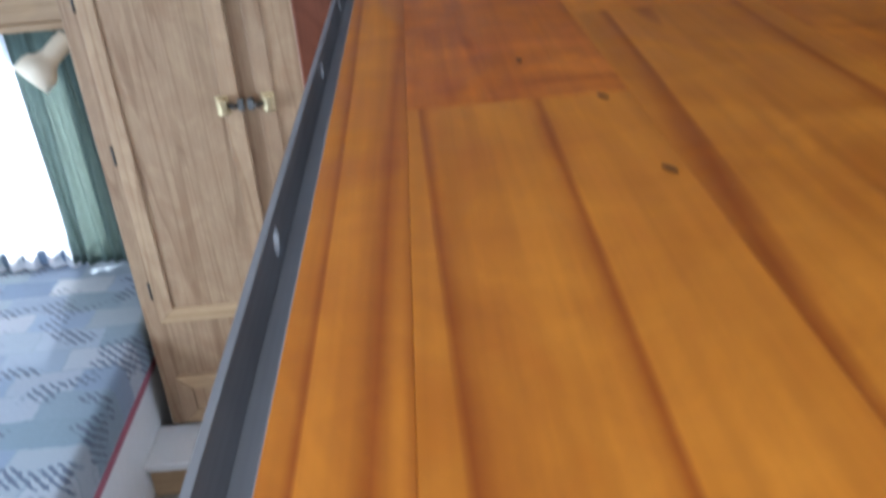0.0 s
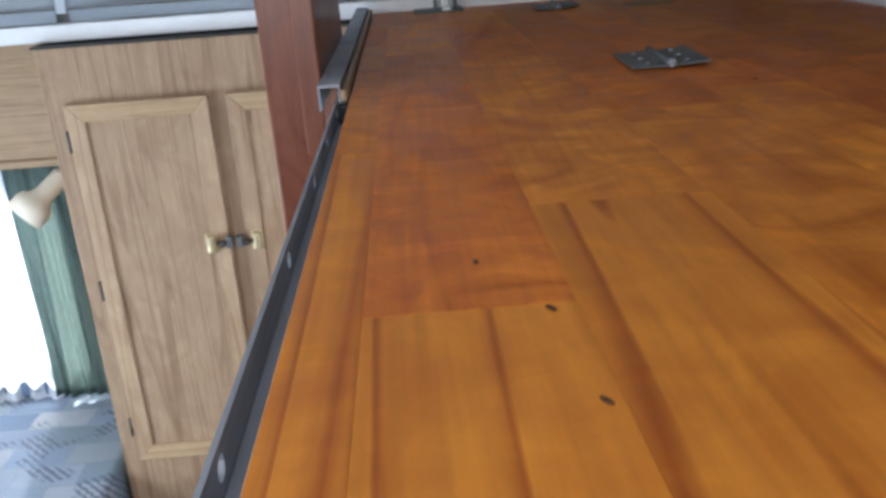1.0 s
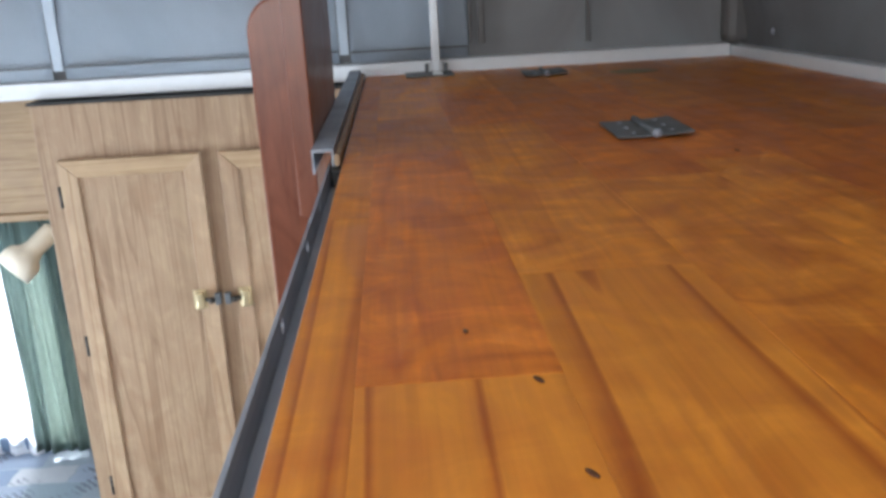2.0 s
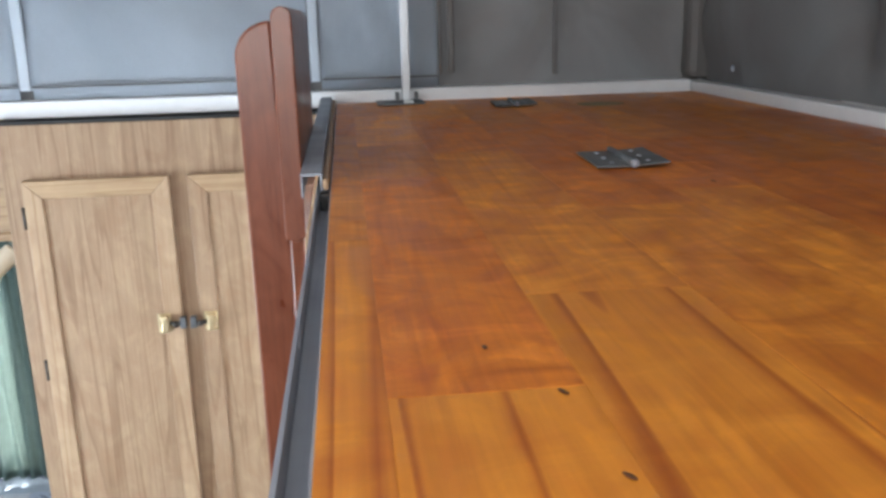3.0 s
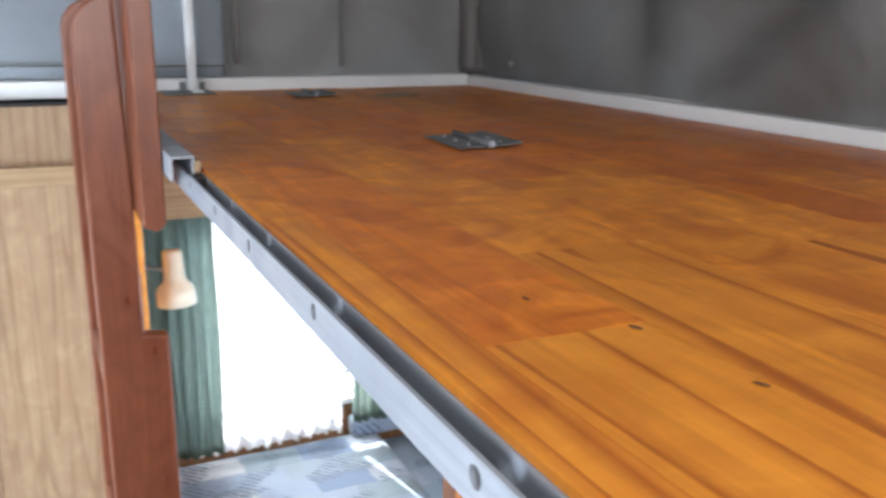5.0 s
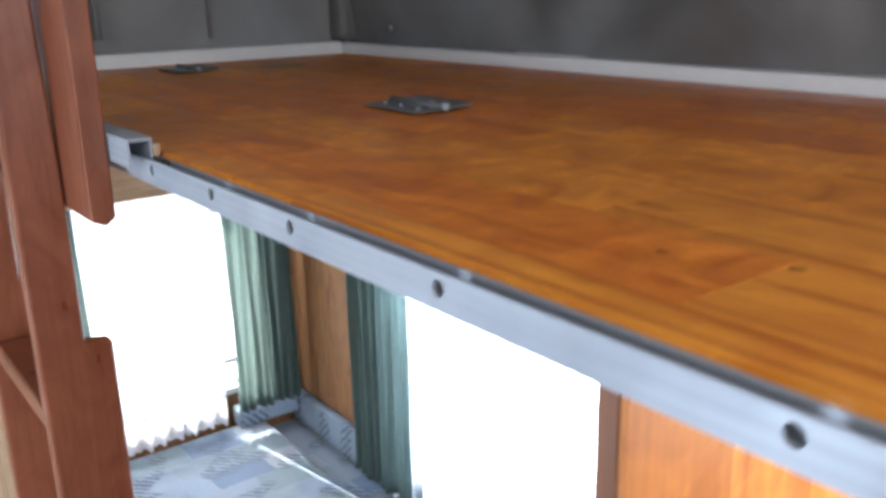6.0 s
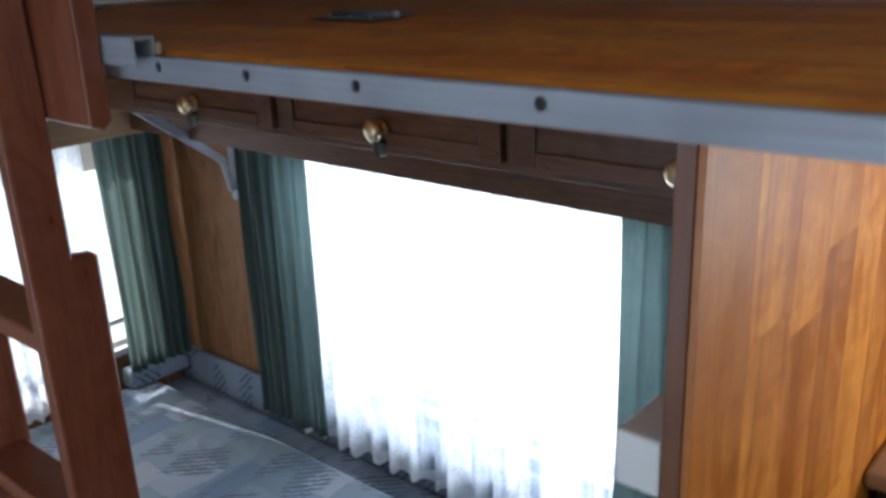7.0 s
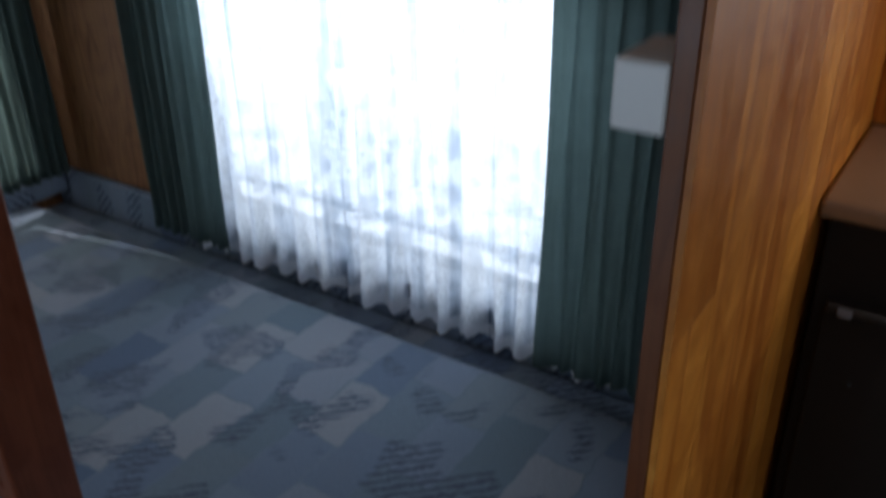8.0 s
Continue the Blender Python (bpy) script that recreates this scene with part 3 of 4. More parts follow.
def panel_door(root, name, x0, x1, z0, z1, y, mat, knob_x):
    """A door with raised frame round a sunk field; faces -y."""
    rim = 0.042
    door = piece(name, box(x0, y - 0.012, z0, x1, y - 0.001, z1, 0.002), mat, root)

    def sub(nm, bm, m, label=""):
        ob = part(nm, bm, m, None, label)
        ob.parent = door
        ob.matrix_parent_inverse = Matrix.Translation(root.location).inverted() @ Matrix.Identity(4)
        ob.matrix_parent_inverse = door.matrix_basis.inverted() @ Matrix.Identity(4)
        return ob

    f0, f1 = y - 0.020, y - 0.0122
    sub("stile", prism([(x0, z0), (x0 + rim, z0 + rim), (x0 + rim, z1 - rim), (x0, z1)], "y", f0, f1, 0.0022), mat)
    sub("stile", prism([(x1, z0), (x1 - rim, z0 + rim), (x1 - rim, z1 - rim), (x1, z1)], "y", f0, f1, 0.0022), mat)
    sub("rail", prism([(x0, z1), (x0 + rim, z1 - rim), (x1 - rim, z1 - rim), (x1, z1)], "y", f0, f1, 0.0022), OAK_LEVEL)
    sub("rail", prism([(x0, z0), (x0 + rim, z0 + rim), (x1 - rim, z0 + rim), (x1, z0)], "y", f0, f1, 0.0022), OAK_LEVEL)
    return door, sub


WY = 1.752
wardrobe = holder("wardrobe", -0.35, WY, 0.0)
WX0, WX1 = -0.728, 0.012
piece("carcass", box(WX0, WY, 0.118, WX1, BACK - 0.002, 1.528, 0.002), OAK, wardrobe)
piece("edge_board", box(WX1 + 0.0005, WY + 0.002, 0.0, WX1 + 0.037, BACK - 0.003, 1.526, 0.002), EDGE_SHADED, wardrobe, "edge board darkened for shade")
piece("side_panel", box(WX1 + 0.0375, WY + 0.001, 0.0, WX1 + 0.055, BACK - 0.003, 1.526, 0.003), PINE_UPRIGHT, wardrobe, "orange pine side panel")
# black strip put in for the dark of the gap under the rail
piece("top_strip", box(WX0 - 0.004, WY - 0.006, 1.5285, WX1 + 0.012, BACK - 0.064, 1.5345), BLACK, wardrobe)
for nm, x0, x1, hx, kx in (("left_door", -0.682, -0.359, -0.682, -0.398), ("right_door", -0.317, 0.005, 0.005, -0.290)):
    door, sub = panel_door(wardrobe, nm.split("_")[1], x0, x1, 0.468, 1.403, WY, OAK, kx)
    ky = WY - 0.021
    side = 1 if kx < -0.34 else -1
    sub("handle", prism([(kx - 0.010, 1.030), (kx + 0.010, 1.032), (kx + 0.012, 1.053), (kx + 0.010, 1.072), (kx - 0.010, 1.072), (kx - 0.007, 1.052)], "y", ky - 0.022, ky - 0.0032, 0.004), BRASS, "polished brass handle")
    sub("handle_plate", box(kx - 0.017, ky - 0.003, 1.028, kx + 0.013, ky, 1.074, 0.0012), BRASS, "polished brass back plate")
    sub("latch_arm", rod((kx + side * 0.012, ky - 0.012, 1.052), (kx + side * 0.034, ky - 0.012, 1.051), 0.005), DARK_METAL, "dark metal latch arm")
    sub("latch_box", box(kx + side * 0.042 - 0.007, ky - 0.016, 1.038, kx + side * 0.042 + 0.007, ky, 1.066, 0.002), STEEL, "grey metal catch")
    sub("latch_knuckle", lathe([(0.0, 0.008), (0.006, 0.007), (0.008, 0.0), (0.0, 0.0)], pose(kx + side * 0.026, ky - 0.016, 1.051, 90, 0, 0), None, 14), DARK_METAL, "dark metal latch joint")
    for z in (0.567, 0.948, 1.318):
        sub("hinge", rod((hx + (-0.004 if hx < -0.5 else 0.004), WY - 0.016, z - 0.025), (hx + (-0.004 if hx < -0.5 else 0.004), WY - 0.016, z + 0.025), 0.004, None, 10), DARK_METAL, "thin dark hinge")
for x0, x1 in ((-0.682, -0.359), (-0.317, 0.005)):
    panel_door(wardrobe, "drawer_front", x0, x1, 0.135, 0.290, WY, OAK, 0)
tagged(wardrobe, "pale oak wardrobe with two panelled doors and brass catches", "wardrobe")
step = holder("floor_step", -0.36, 1.66, 0)
piece("tread", box(-0.782, 1.578, 0.092, 0.03, 1.751, 0.117, 0.006), WHITE_RAIL, step)
piece("riser", box(-0.765, 1.592, 0.0, 0.02, 1.607, 0.0915, 0.002), OAK_LEVEL, step)
piece("side_board", box(-0.765, 1.6075, 0.0, -0.75, 1.75, 0.0915, 0.002), OAK, step)
tagged(step, "low step with a white top before the wardrobe", "step")


def spot_lamp(x, y, z, side, aim, reach=0.05):
    root = holder("wall_spot", x, y, z)
    base = (x + side * 0.016, y, z)
    piece("wall_plate", lathe([(0.0, 0.0), (0.028, 0.0), (0.028, 0.006), (0.022, 0.012), (0.0, 0.012)], pose(x, y, z, 0, 90 * side, 0)), CREAM, root)
    tip = Vector((x + side * reach, y - 0.02, z - 0.012))
    piece("arm", rod(base, tip, 0.004, None, 10), ALU, root, "bright metal arm")
    d = Vector(aim).normalized()
    m = Matrix.Translation(tip) @ d.to_track_quat("Z", "Y").to_matrix().to_4x4()
    piece("shade", lathe([(0.0, -0.055), (0.019, -0.054), (0.024, -0.048), (0.024, 0.012), (0.030, 0.028), (0.043, 0.040), (0.047, 0.055), (0.047, 0.085), (0.043, 0.085), (0.040, 0.05), (0.0, 0.04)], m), CREAM, root)
    piece("bulb", lathe([(0.0, 0.075), (0.018, 0.068), (0.026, 0.055), (0.02, 0.042), (0.0, 0.042)], m), WHITE_PLASTIC, root, "unlit white bulb")
    tagged(root, "cream enamelled reading spot lamp on the wardrobe side", "lamp", "reading lamps")


spot_lamp(WX0 + 0.001, 1.86, 1.195, -1, (-0.62, -0.34, -0.55), 0.075)
spot_lamp(WX1 + 0.054, 1.93, 1.110, 1, (0.03, -0.05, -1.0), 0.082)

# ---- beds ----


def cushion(x0, y0, z0, x1, y1, z1, r, puff=0.012):
    bm = bmesh.new()
    one = bmesh.new()
    bmesh.ops.create_cube(one, size=1.0, matrix=Matrix.Translation(((x0 + x1) / 2, (y0 + y1) / 2, (z0 + z1) / 2)) @ Matrix.Diagonal((x1 - x0, y1 - y0, z1 - z0, 1)))
    bmesh.ops.bevel(one, geom=one.edges[:], offset=r, segments=4, affect="EDGES", profile=0.6)
    bmesh.ops.subdivide_edges(one, edges=[e for e in one.edges if e.calc_length() > 0.12], cuts=14, use_grid_fill=True)
    for v in one.verts:
        v.co.z += puff * noise.noise((v.co.x * 4, v.co.y * 4, 3.0)) * 0.5
    for f in one.faces:
        f.smooth = True
    return absorb(bm, one)


def bed(name, x0, x1, y0, y1, label, top):
    root = holder(name, (x0 + x1) / 2, (y0 + y1) / 2, 0)
    piece("base", box(x0 + 0.02, y0, 0.0, x1 - 0.02, y1, top - 0.162, 0.003), WHITE_RAIL, root, "pale painted bed base")
    piece("binding", box(x0 + 0.008, y0, top - 0.160, x1 - 0.008, y1, top - 0.130, 0.008), PINK, root, "faded pink binding")
    piece("mattress", cushion(x0, y0, top - 0.129, x1, y1, top, 0.028), UPHOLSTERY, root)
    tagged(root, label, "bed")
    return root


bed("bed", -0.03, 0.795, 0.158, BACK - 0.01, "lower bed under the bunk with faded blue patterned cover", 0.405)
bed("bed", LEFT + 0.01, -0.748, -0.20, BACK - 0.01, "bed by the wardrobe with faded blue patterned cover", 0.435)
setting(part("wall_padding", cushion(0.906, 0.16, 0.356, 0.933, BACK - 0.004, 0.470, 0.010, 0.002), UPHOLSTERY), "low patterned cloth cushion along the window wall", "trim")
tagged(part("bolster", cushion(0.70, BACK - 0.065, 0.407, 0.904, BACK - 0.006, 0.470, 0.015, 0.003), UPHOLSTERY), "low patterned bolster under the back window", "cushion")
tagged(part("bolster", cushion(LEFT + 0.02, BACK - 0.045, 0.437, -0.76, BACK - 0.004, 0.495, 0.015, 0.004), UPHOLSTERY), "low patterned bolster at the head of the bed", "cushion")

setting(part("wall_ledge", box(0.7965, 0.153, 0.0, RIGHT - 0.002, BACK - 0.002, 0.353, 0.003), UPHOLSTERY), "cloth-covered ledge between bed and wall", "ledge")

# ---- curtains ----


def curtain(name, bm, mat, label, rod_bm=None):
    root = holder(name, 0, 0, 0)
    ob = piece("cloth", bm, mat, root)
    piece("hem", rod_bm, mat if mat is DRAPE else LACE_EDGE, root, "folded hem" if mat is DRAPE else "dense scalloped lace border")
    tagged(root, label, "curtain")
    return root


def hem_strip(axis, fixed, a0, a1, z0, z1, pleats, depth, hem, seed, tall):
    """The lowest band of a hanging cloth, lying just on its room side."""
    bm = sheet_cloth(axis, fixed - 0.0015, a0, a1, z0 - 0.001, z1, pleats, depth, hem, seed)
    bmesh.ops.bisect_plane(bm, geom=bm.verts[:] + bm.edges[:] + bm.faces[:], plane_co=(0, 0, z0 + tall), plane_no=(0, 0, 1), clear_outer=True)
    return bm


DR = "sage green pleated drape drawn aside"
LC = "white lace net curtain with a scalloped hem, lit from behind"
for axis, fixed, a0, a1, z0, z1, pleats, depth, seed in (
        ("x", BACK - 0.085, -1.05, -0.80, 0.458, 1.20, 7, 0.012, 1),
        ("x", BACK - 0.085, 0.075, 0.295, 0.455, 1.20, 6, 0.013, 2),
        ("x", BACK - 0.085, 0.69, 0.90, 0.475, 1.20, 7, 0.012, 3),
        ("y", 0.838, 1.448, 1.725, 0.440, 1.215, 8, 0.010, 4),
        ("y", 0.838, 0.18, 0.612, 0.425, 1.215, 11, 0.010, 5)):
    curtain("drape", sheet_cloth(axis, fixed, a0, a1, z0, z1, pleats, depth, 0.0, seed), DRAPE, DR, hem_strip(axis, fixed, a0, a1, z0, z1, pleats, depth, 0.0, seed, 0.022))
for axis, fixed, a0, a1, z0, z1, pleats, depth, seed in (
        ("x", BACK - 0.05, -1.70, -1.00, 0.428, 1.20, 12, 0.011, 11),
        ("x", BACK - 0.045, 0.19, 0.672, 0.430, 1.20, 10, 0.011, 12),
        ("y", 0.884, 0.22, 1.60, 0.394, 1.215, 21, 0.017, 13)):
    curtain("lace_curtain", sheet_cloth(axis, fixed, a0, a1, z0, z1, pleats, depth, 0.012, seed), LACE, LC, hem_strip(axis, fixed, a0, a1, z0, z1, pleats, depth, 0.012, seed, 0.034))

# ---- overhead lockers under the bunk ----
LX = 0.648
lockers = holder("overhead_locker", LX, 1.0, 1.29)
piece("body", box(LX, 0.152, 1.289, RIGHT - 0.002, BACK - 0.102, 1.512, 0.003), DARK_LEVEL, lockers)
for y0, y1, ky in ((0.160, 0.700, 0.404), (0.722, 1.272, 0.985), (1.294, 1.844, 1.560)):
    d = piece("door", box(LX - 0.012, y0, 1.306, LX - 0.0005, y1, 1.505, 0.003), DARK_LEVEL, lockers)
    for nm, bm, mat, lab in (
            ("stile", box(LX - 0.018, y0, 1.306, LX - 0.0122, y0 + 0.045, 1.505, 0.002), DARK_LEVEL, ""),
            ("stile", box(LX - 0.018, y1 - 0.045, 1.306, LX - 0.0122, y1, 1.505, 0.002), DARK_LEVEL, ""),
            ("rail", box(LX - 0.018, y0 + 0.0455, 1.306, LX - 0.0122, y1 - 0.0455, 1.333, 0.002), DARK_LEVEL, ""),
            ("knob", lathe([(0.0, 0.034), (0.012, 0.033), (0.020, 0.026), (0.019, 0.020), (0.011, 0.013), (0.008, 0.006), (0.015, 0.002), (0.016, 0.0), (0.0, 0.0)], pose(LX - 0.018, ky, 1.338, 0, -90, 0)), BRASS, "polished brass knob"),
            ("catch", box(LX - 0.034, ky - 0.010, 1.290, LX - 0.0185, ky + 0.010, 1.318, 0.002), DARK_METAL, "dark catch below the knob")):
        c = part(nm, bm, mat, None, lab)
        c.parent = d
tagged(lockers, "dark brown overhead locker with three brass-knobbed doors", "cabinet")
bracket = holder("bracket", 0.8, 1.86, 1.2)
piece("diagonal_arm", prism([(0.655, 1.287), (0.70, 1.287), (0.905, 1.128), (0.927, 1.03), (0.908, 1.03), (0.890, 1.112)], "y", 1.855, 1.867, 0.002), ALU, bracket)
piece("wall_leg", box(0.928, 1.842, 1.0, 0.934, 1.880, 1.287, 0.001), ALU, bracket)
tagged(bracket, "grey metal bracket propping the overhead locker", "bracket")

# ---- partition ----
partition = setting(part("partition", box(0.0715, 0.1332, 0.0, RIGHT - 0.002, 0.150, 1.516, 0.0015), EDGE_SHADED), "upright pine board partition at the bed foot, edge darkened for shade", "partition")
socket = holder("switch_box", 0.12, 0.17, 1.25)
piece("case", box(0.072, 0.1505, 1.224, 0.145, 0.190, 1.273, 0.003), WHITE_PLASTIC, socket)
piece("rocker", box(0.084, 0.1902, 1.234, 0.132, 0.193, 1.262, 0.001), WHITE_PLASTIC, socket)
tagged(socket, "small white plastic box on the partition", "box")

# ---- kitchen cabinet beyond the partition ----
cab = holder("cabinet", 0.74, -0.25, 0)
piece("body", box(0.6380, -0.70, 0.0, RIGHT - 0.002, 0.116, 0.959, 0.003), CAB_SHADED, cab)
piece("worktop", box(0.6020, -0.72, 0.960, RIGHT - 0.010, 0.1255, 0.985, 0.006), BENCH, cab, "tan laminate worktop")
cd = piece("door", box(0.6200, -0.66, 0.08, 0.6375, 0.100, 0.83, 0.004), CAB_SHADED, cab, "cabinet door coloured near-black for shade")
for nm, bm, mat, lab in (("latch", box(0.6040, -0.05, 0.832, 0.6200, 0.096, 0.848, 0.004), DARK_METAL, "dark metal latch bar"), ("catch", box(0.5980, 0.062, 0.834, 0.6040, 0.080, 0.846, 0.002), ALU, "bright latch catch"), ("screw", lathe([(0.0, 0.002), (0.004, 0.0015), (0.005, 0.0), (0.0, 0.0)], pose(0.6200, 0.050, 0.727, 0, -90, 0), None, 14), BLACK, "black screw cap")):
    c = part(nm, bm, mat, None, lab)
    c.parent = cd
tagged(cab, "cabinet coloured near-black for shade, with a tan worktop, beyond the partition", "cabinet")

# ---- ladder ----
RAIL_BACK, RAIL_FRONT = -0.078, 0.003


def rail_outline():
    pts = []
    for k in range(9):
        a = radians(90 * k / 8)
        pts.append((-0.034 - 0.048 * math.sin(a), 1.692 + 0.046 * math.cos(a)))
    return pts + [(RAIL_BACK, 0.0), (RAIL_FRONT, 0.0), (RAIL_FRONT, 1.312), (-0.028, 1.316), (-0.028, 1.50)]


ladder = holder("ladder", -0.05, 1.0, 0)
for y in (0.845, 1.160):
    piece("rail", prism(rail_outline(), "y", y, y + 0.024, 0.004), MAHOGANY, ladder)
hook = []
for k in range(9):
    a = radians(180 * k / 8)
    hook.append((-0.0145 + 0.0125 * math.cos(a), 1.741 + 0.0125 * math.sin(a)))
hook += [(-0.027, 1.476), (-0.012, 1.470), (-0.002, 1.478)]
piece("hook_board", prism(hook, "y", 0.754, 1.200, 0.002), MAHOGANY, ladder)
for z in (1.215, 0.94, 0.665, 0.39, 0.115):
    tread = [(-0.076, z - 0.014), (-0.004, z - 0.014), (-0.004, z + 0.014), (-0.076, z + 0.014)]
    piece("tread", prism(tread, "y", 0.8695, 1.1595, 0.004), MAHOGANY, ladder)
tagged(ladder, "red-brown varnished timber ladder hooked against the bunk edge", "ladder")

# ---- bunk ----
bunk = holder("bunk", 0.45, 0.8, H)
BX, BY0, BY1 = 0.034, -0.40, 1.763
piece("bearer", box(BX + 0.004, BY0, H - 0.034, 0.886, BY1, H - 0.0125), PINE, bunk)


def flange(y0, y1, holes, x0, x1, z0, z1, r):
    """An upright strip with round holes through it."""
    bm = bmesh.new()
    zc = (z0 + z1) / 2
    cuts = [y0] + [c + s * r * 2 for c in holes for s in (-1, 1)] + [y1]
    for a, b in zip(cuts[0::2], cuts[1::2]):
        box(x0, a, z0, x1, b, z1, bm=bm)
    n = 16
    for c in holes:
        outer, inner = [], []
        corner = math.atan2(z1 - zc, 2 * r)
        turns = sorted([2 * math.pi * k / 12 for k in range(12)] + [corner, math.pi - corner, math.pi + corner, 2 * math.pi - corner])
        for a in turns:
            u, v = math.cos(a), math.sin(a)
            s = min(2 * r / max(abs(u), 1e-6), (z1 - zc) / max(abs(v), 1e-6))
            outer.append((c + s * u, zc + s * v))
            inner.append((c + r * u, zc + r * v))
        rows = [[bm.verts.new((x, p, q)) for p, q in ring] for x in (x0, x1) for ring in (outer, inner)]
        for k in range(n):
            j = (k + 1) % n
            bm.faces.new((rows[0][k], rows[0][j], rows[1][j], rows[1][k]))
            bm.faces.new((rows[2][k], rows[3][k], rows[3][j], rows[2][j]))
            bm.faces.new((rows[1][k], rows[1][j], rows[3][j], rows[3][k]))
            bm.faces.new((rows[0][k], rows[2][k], rows[2][j], rows[0][j]))
    bmesh.ops.recalc_face_normals(bm, faces=bm.faces[:])
    return bm


HOLES = [-0.22, 0.0, 0.222, 0.400, 0.541, 0.682]
strip = flange(BY0, 1.75, HOLES, 0.0160, 0.0185, H - 0.0235, H - 0.004, 0.0054)
box(0.0160, BY0, H - 0.0285, 0.0185, 1.75, H - 0.0235, bm=strip)
piece("edge_strip", strip, ALU, bunk, "dull aluminium edge strip with drilled holes")
piece("inner_lip", box(0.0318, BY0, H - 0.0243, BX - 0.0004, 1.75, H - 0.005), ALU, bunk, "dull aluminium inner lip")
piece("edge_web", box(0.0187, BY0, H - 0.0285, BX + 0.003, 1.75, H - 0.0245), ALU, bunk, "dull aluminium lower flange")
ch = bmesh.new()
box(-0.001, 0.695, H + 0.013, 0.0235, 1.752, H + 0.016, bm=ch)
box(-0.001, 0.695, H - 0.012, 0.0012, 1.752, H + 0.0128, bm=ch)
box(0.0213, 0.695, H - 0.0045, 0.0235, 1.752, H + 0.0128, bm=ch)
piece("channel", ch, ALU, bunk, "aluminium channel along the bunk edge")
piece("batten", box(0.0240, 0.693, H - 0.004, 0.0315, 1.752, H + 0.010, 0.003), OAK, bunk, "pale timber batten beside the channel")
piece("end_stop", box(0.0205, 0.672, H - 0.024, 0.0315, 0.6925, H - 0.005, 0.002), BLACK, bunk, "black rubber stop")


def strap_hinge(x, y, turn, size):
    root = holder("hinge", x, y, H)
    m = pose(x, y, H + 0.0015, 0, 0, turn)
    w, l = size
    for s, tilt in ((-1, 0), (1, -5)):
        bm = box(min(0, s * w), -l / 2, 0.0, max(0, s * w), l / 2, 0.0022, 0.0006)
        bm.transform(m @ pose(s * 0.004, 0, 0.001, 0, tilt, 0))
        piece("leaf", bm, STEEL, root)
        for v in (-0.33, 0.0, 0.33):
            b2 = lathe([(0.0, 0.0016), (0.0025, 0.0014), (0.0036, 0.0), (0.0, 0.0)], m @ pose(s * w * 0.55, l * v, 0.0034 + (0.0015 if s > 0 else 0), 0, 0, 0), None, 12)
            piece("screw", b2, ALU, root)
    b3 = rod((0, -l / 2 - 0.003, 0.005), (0, l / 2, 0.005), 0.0045, None, 14)
    b3.transform(m)
    piece("knuckle", b3, STEEL, root)
    b4 = lathe([(0.0, 0.006), (0.004, 0.005), (0.006, 0.0), (0.004, -0.004), (0.0, -0.005)], m @ pose(0, -l / 2 - 0.004, 0.006, 90, 0, 0), None, 14)
    piece("pin_head", b4, ALU, root, "bright pin head")
    tagged(root, "open zinc-plated hinge lying on the bunk boards", "hinge", "hinges on the bunk")


strap_hinge(0.406, 0.785, -3, (0.042, 0.125))
strap_hinge(0.415, 1.585, -3, (0.040, 0.12))
tagged(part("scuff_mark", lathe([(0.0, 0.0006), (0.03, 0.0005), (0.034, 0.0), (0.0, 0.0)], Matrix.Translation((0.592, 1.525, H + 0.0012)) @ Matrix.Diagonal((1.5, 1.2, 1, 1)), None, 30), SCUFF), "worn pale patch in the varnish of the bunk", "stain")


def knot(x, y, r, turn):
    m = Matrix.Translation((x, y, H + 0.0011)) @ pose(0, 0, 0, 0, 0, turn) @ Matrix.Diagonal((0.6, 1.5, 1, 1))
    piece("knot", lathe([(0.0, 0.0003), (r * 0.7, 0.0002), (r, 0.0), (0.0, 0.0)], m, None, 18), KNOT, bunk, "dark brown knot")


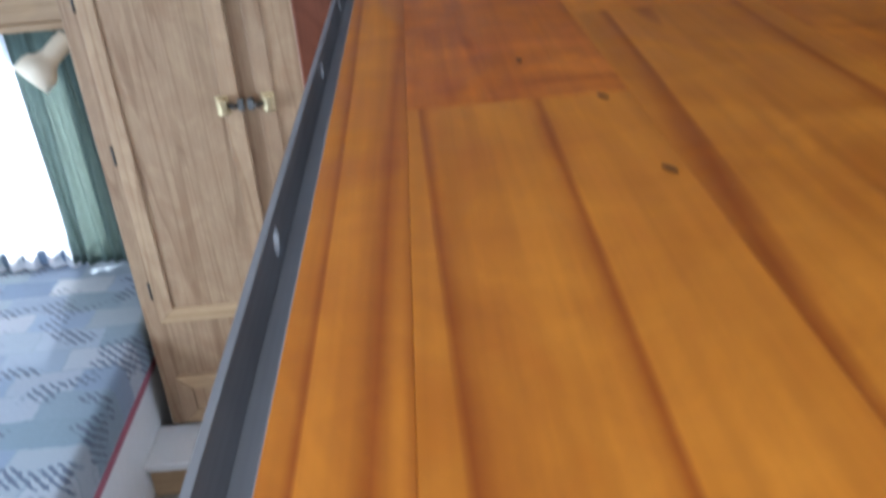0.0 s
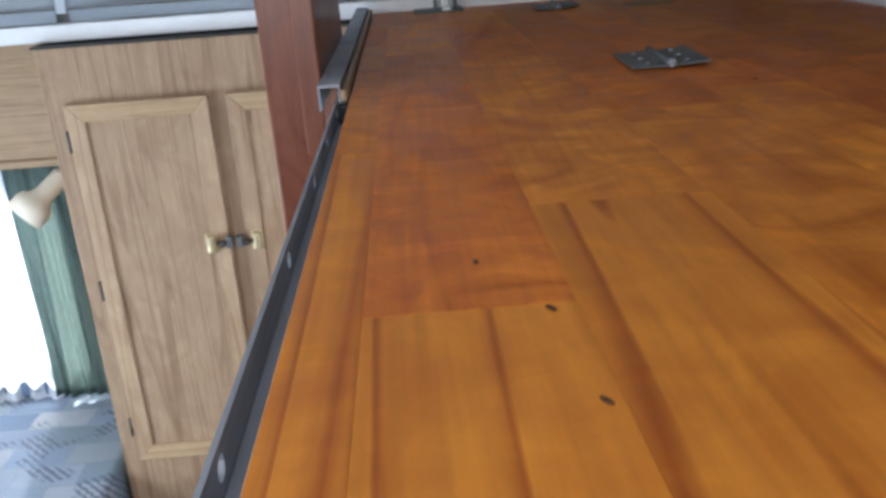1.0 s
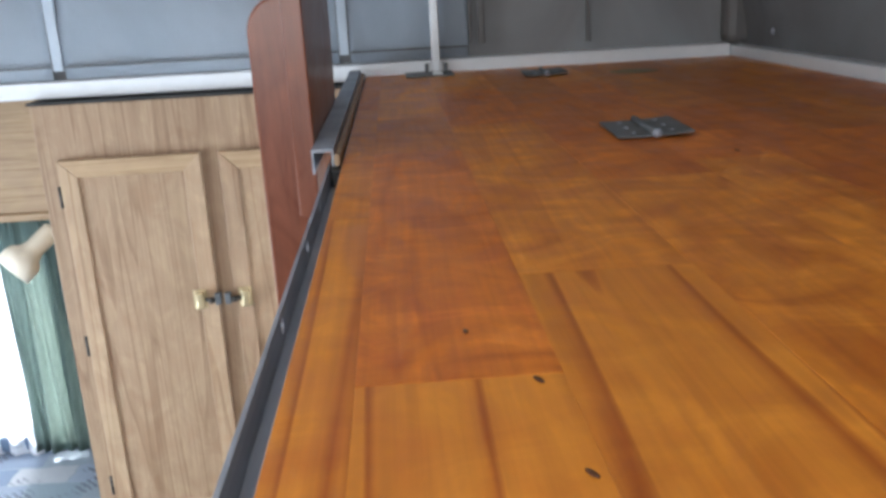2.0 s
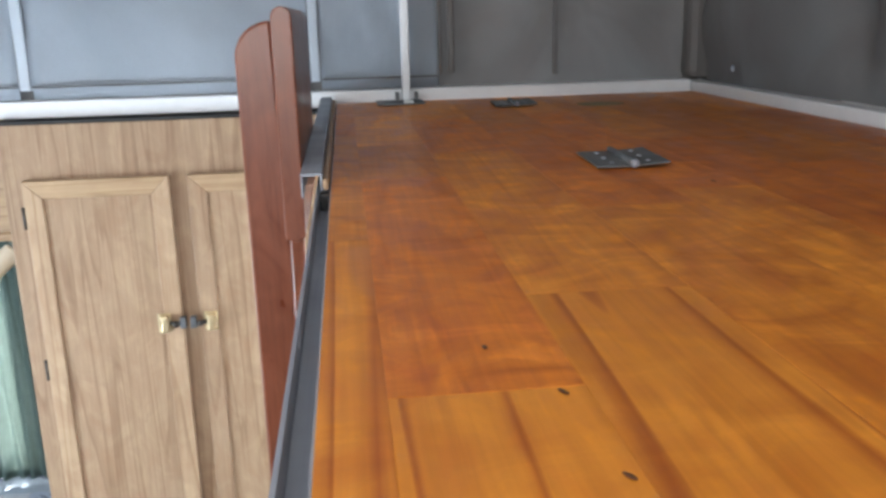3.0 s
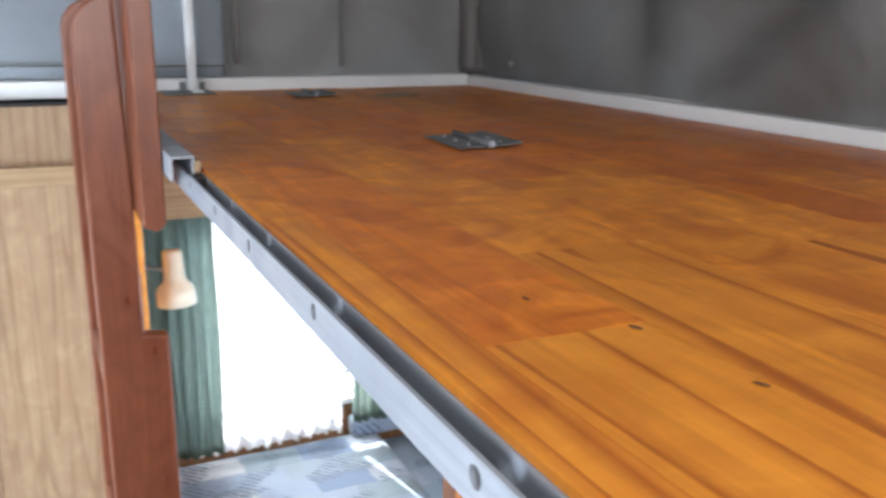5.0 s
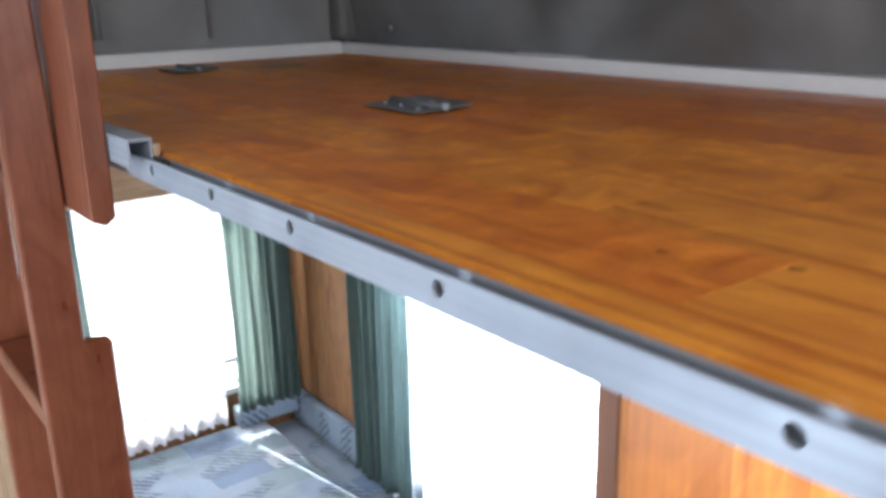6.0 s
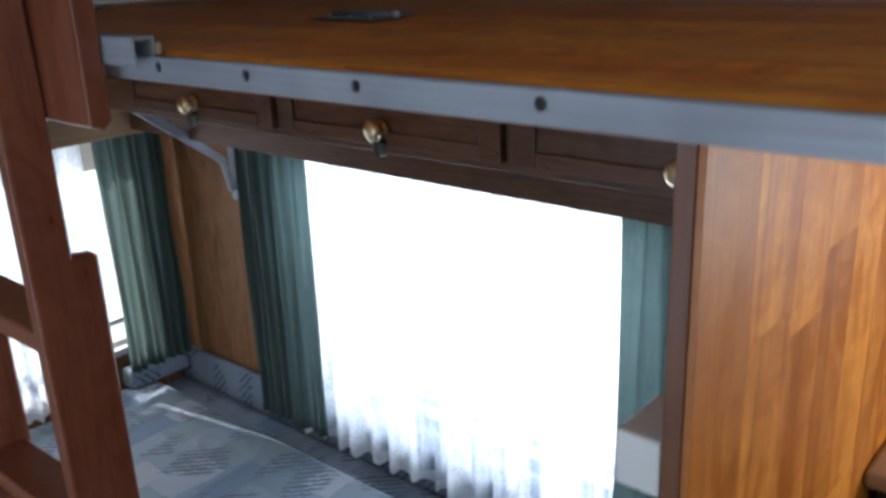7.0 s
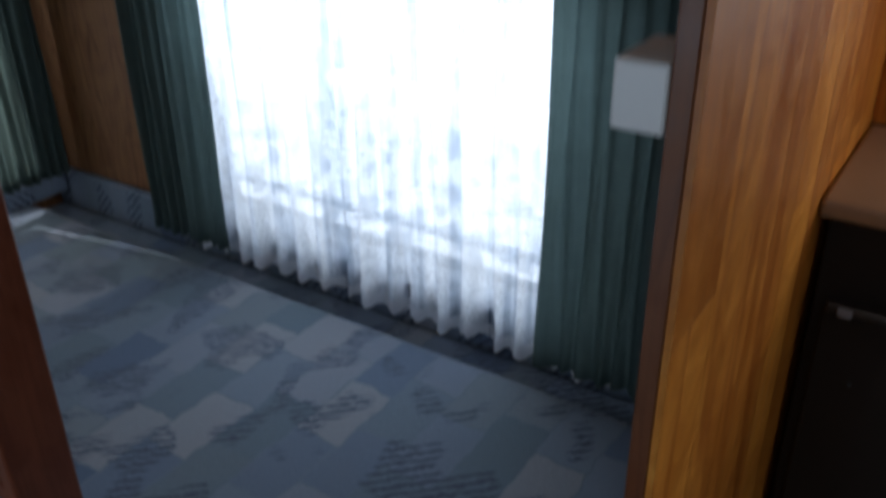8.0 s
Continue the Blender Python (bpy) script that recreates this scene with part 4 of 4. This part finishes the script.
KNOT = plain("wood_knot", (0.13, 0.042, 0.012), 0.45, 0.0, 300, 0.5, 0.1)
knot(0.1575, 0.087, 0.0031, 20)
knot(0.164, 0.0, 0.0029, 25)
knot(0.128, 0.155, 0.0026, 0)
knot(0.46, 0.62, 0.004, 0)
knot(0.65, 0.95, 0.004, 0)

# boards of the bunk, edge-glued in staves
rng = random.Random(7)
STAVES = [(BX, 0.069, [0.43, 1.15]), (0.069, 0.171, [0.095, 0.73, 1.02, 1.45]), (0.171, 0.287, [0.25, 0.92, 1.35]), (0.287, 0.400, [-0.08, 0.52, 0.743, 1.25]), (0.400, 0.492, [0.20, 0.59, 1.40])]
x = 0.492
while x < 0.88:
    x2 = min(x + rng.uniform(0.09, 0.11), 0.888)
    if 0.888 - x2 < 0.04:
        x2 = 0.888
    STAVES.append((x, x2, sorted(rng.uniform(BY0 + 0.2, BY1 - 0.15) for _ in range(3))))
    x = x2
RED = {(0.069, 0.095), (0.171, 0.92), (0.287, 0.52), (0.287, 0.743), (0.400, 0.59), (BX, 1.15)}
RED |= {(s[0], s[2][1]) for s in STAVES[5:]}
for x0, x1, cuts in STAVES:
    ends = [BY0] + cuts + [BY1]
    for y0, y1 in zip(ends, ends[1:]):
        lift = rng.uniform(0, 0.00025)
        bm = box(x0, y0, H - 0.012, x1, y1, H + lift, 0.0002, None, 1)
        piece("board", bm, PINE_RED if (x0, y0) in RED else PINE if y0 == BY0 else PINE_FIGURED, bunk)
tagged(bunk, "upper bunk of varnished orange pine boards with aluminium edge", "bunk")

# boards of the partition, on the face towards the kitchen
x = 0.072
while x < RIGHT - 0.01:
    x2 = min(x + rng.uniform(0.075, 0.11), RIGHT - 0.003)
    cut = rng.uniform(1.0, 1.42)
    for z0, z1 in ((0.0, cut), (cut, 1.515)):
        piece("board", box(x, 0.127 + rng.uniform(0, 0.0002), z0, x2, 0.1329, z1, 0.0002, None, 1), PINE_UPRIGHT, partition)
    x = x2
# boards on the side wall above the worktop, placed to fit the camera's view
y = 0.1265
while y > -0.11:
    y2 = max(y - rng.uniform(0.07, 0.10), -0.115)
    piece("board", box(RIGHT - 0.009, y2, 0.987, RIGHT - 0.003 + rng.uniform(0, 0.0002), y, 1.515, 0.0002, None, 1), PINE_UPRIGHT, partition)
    y = y2
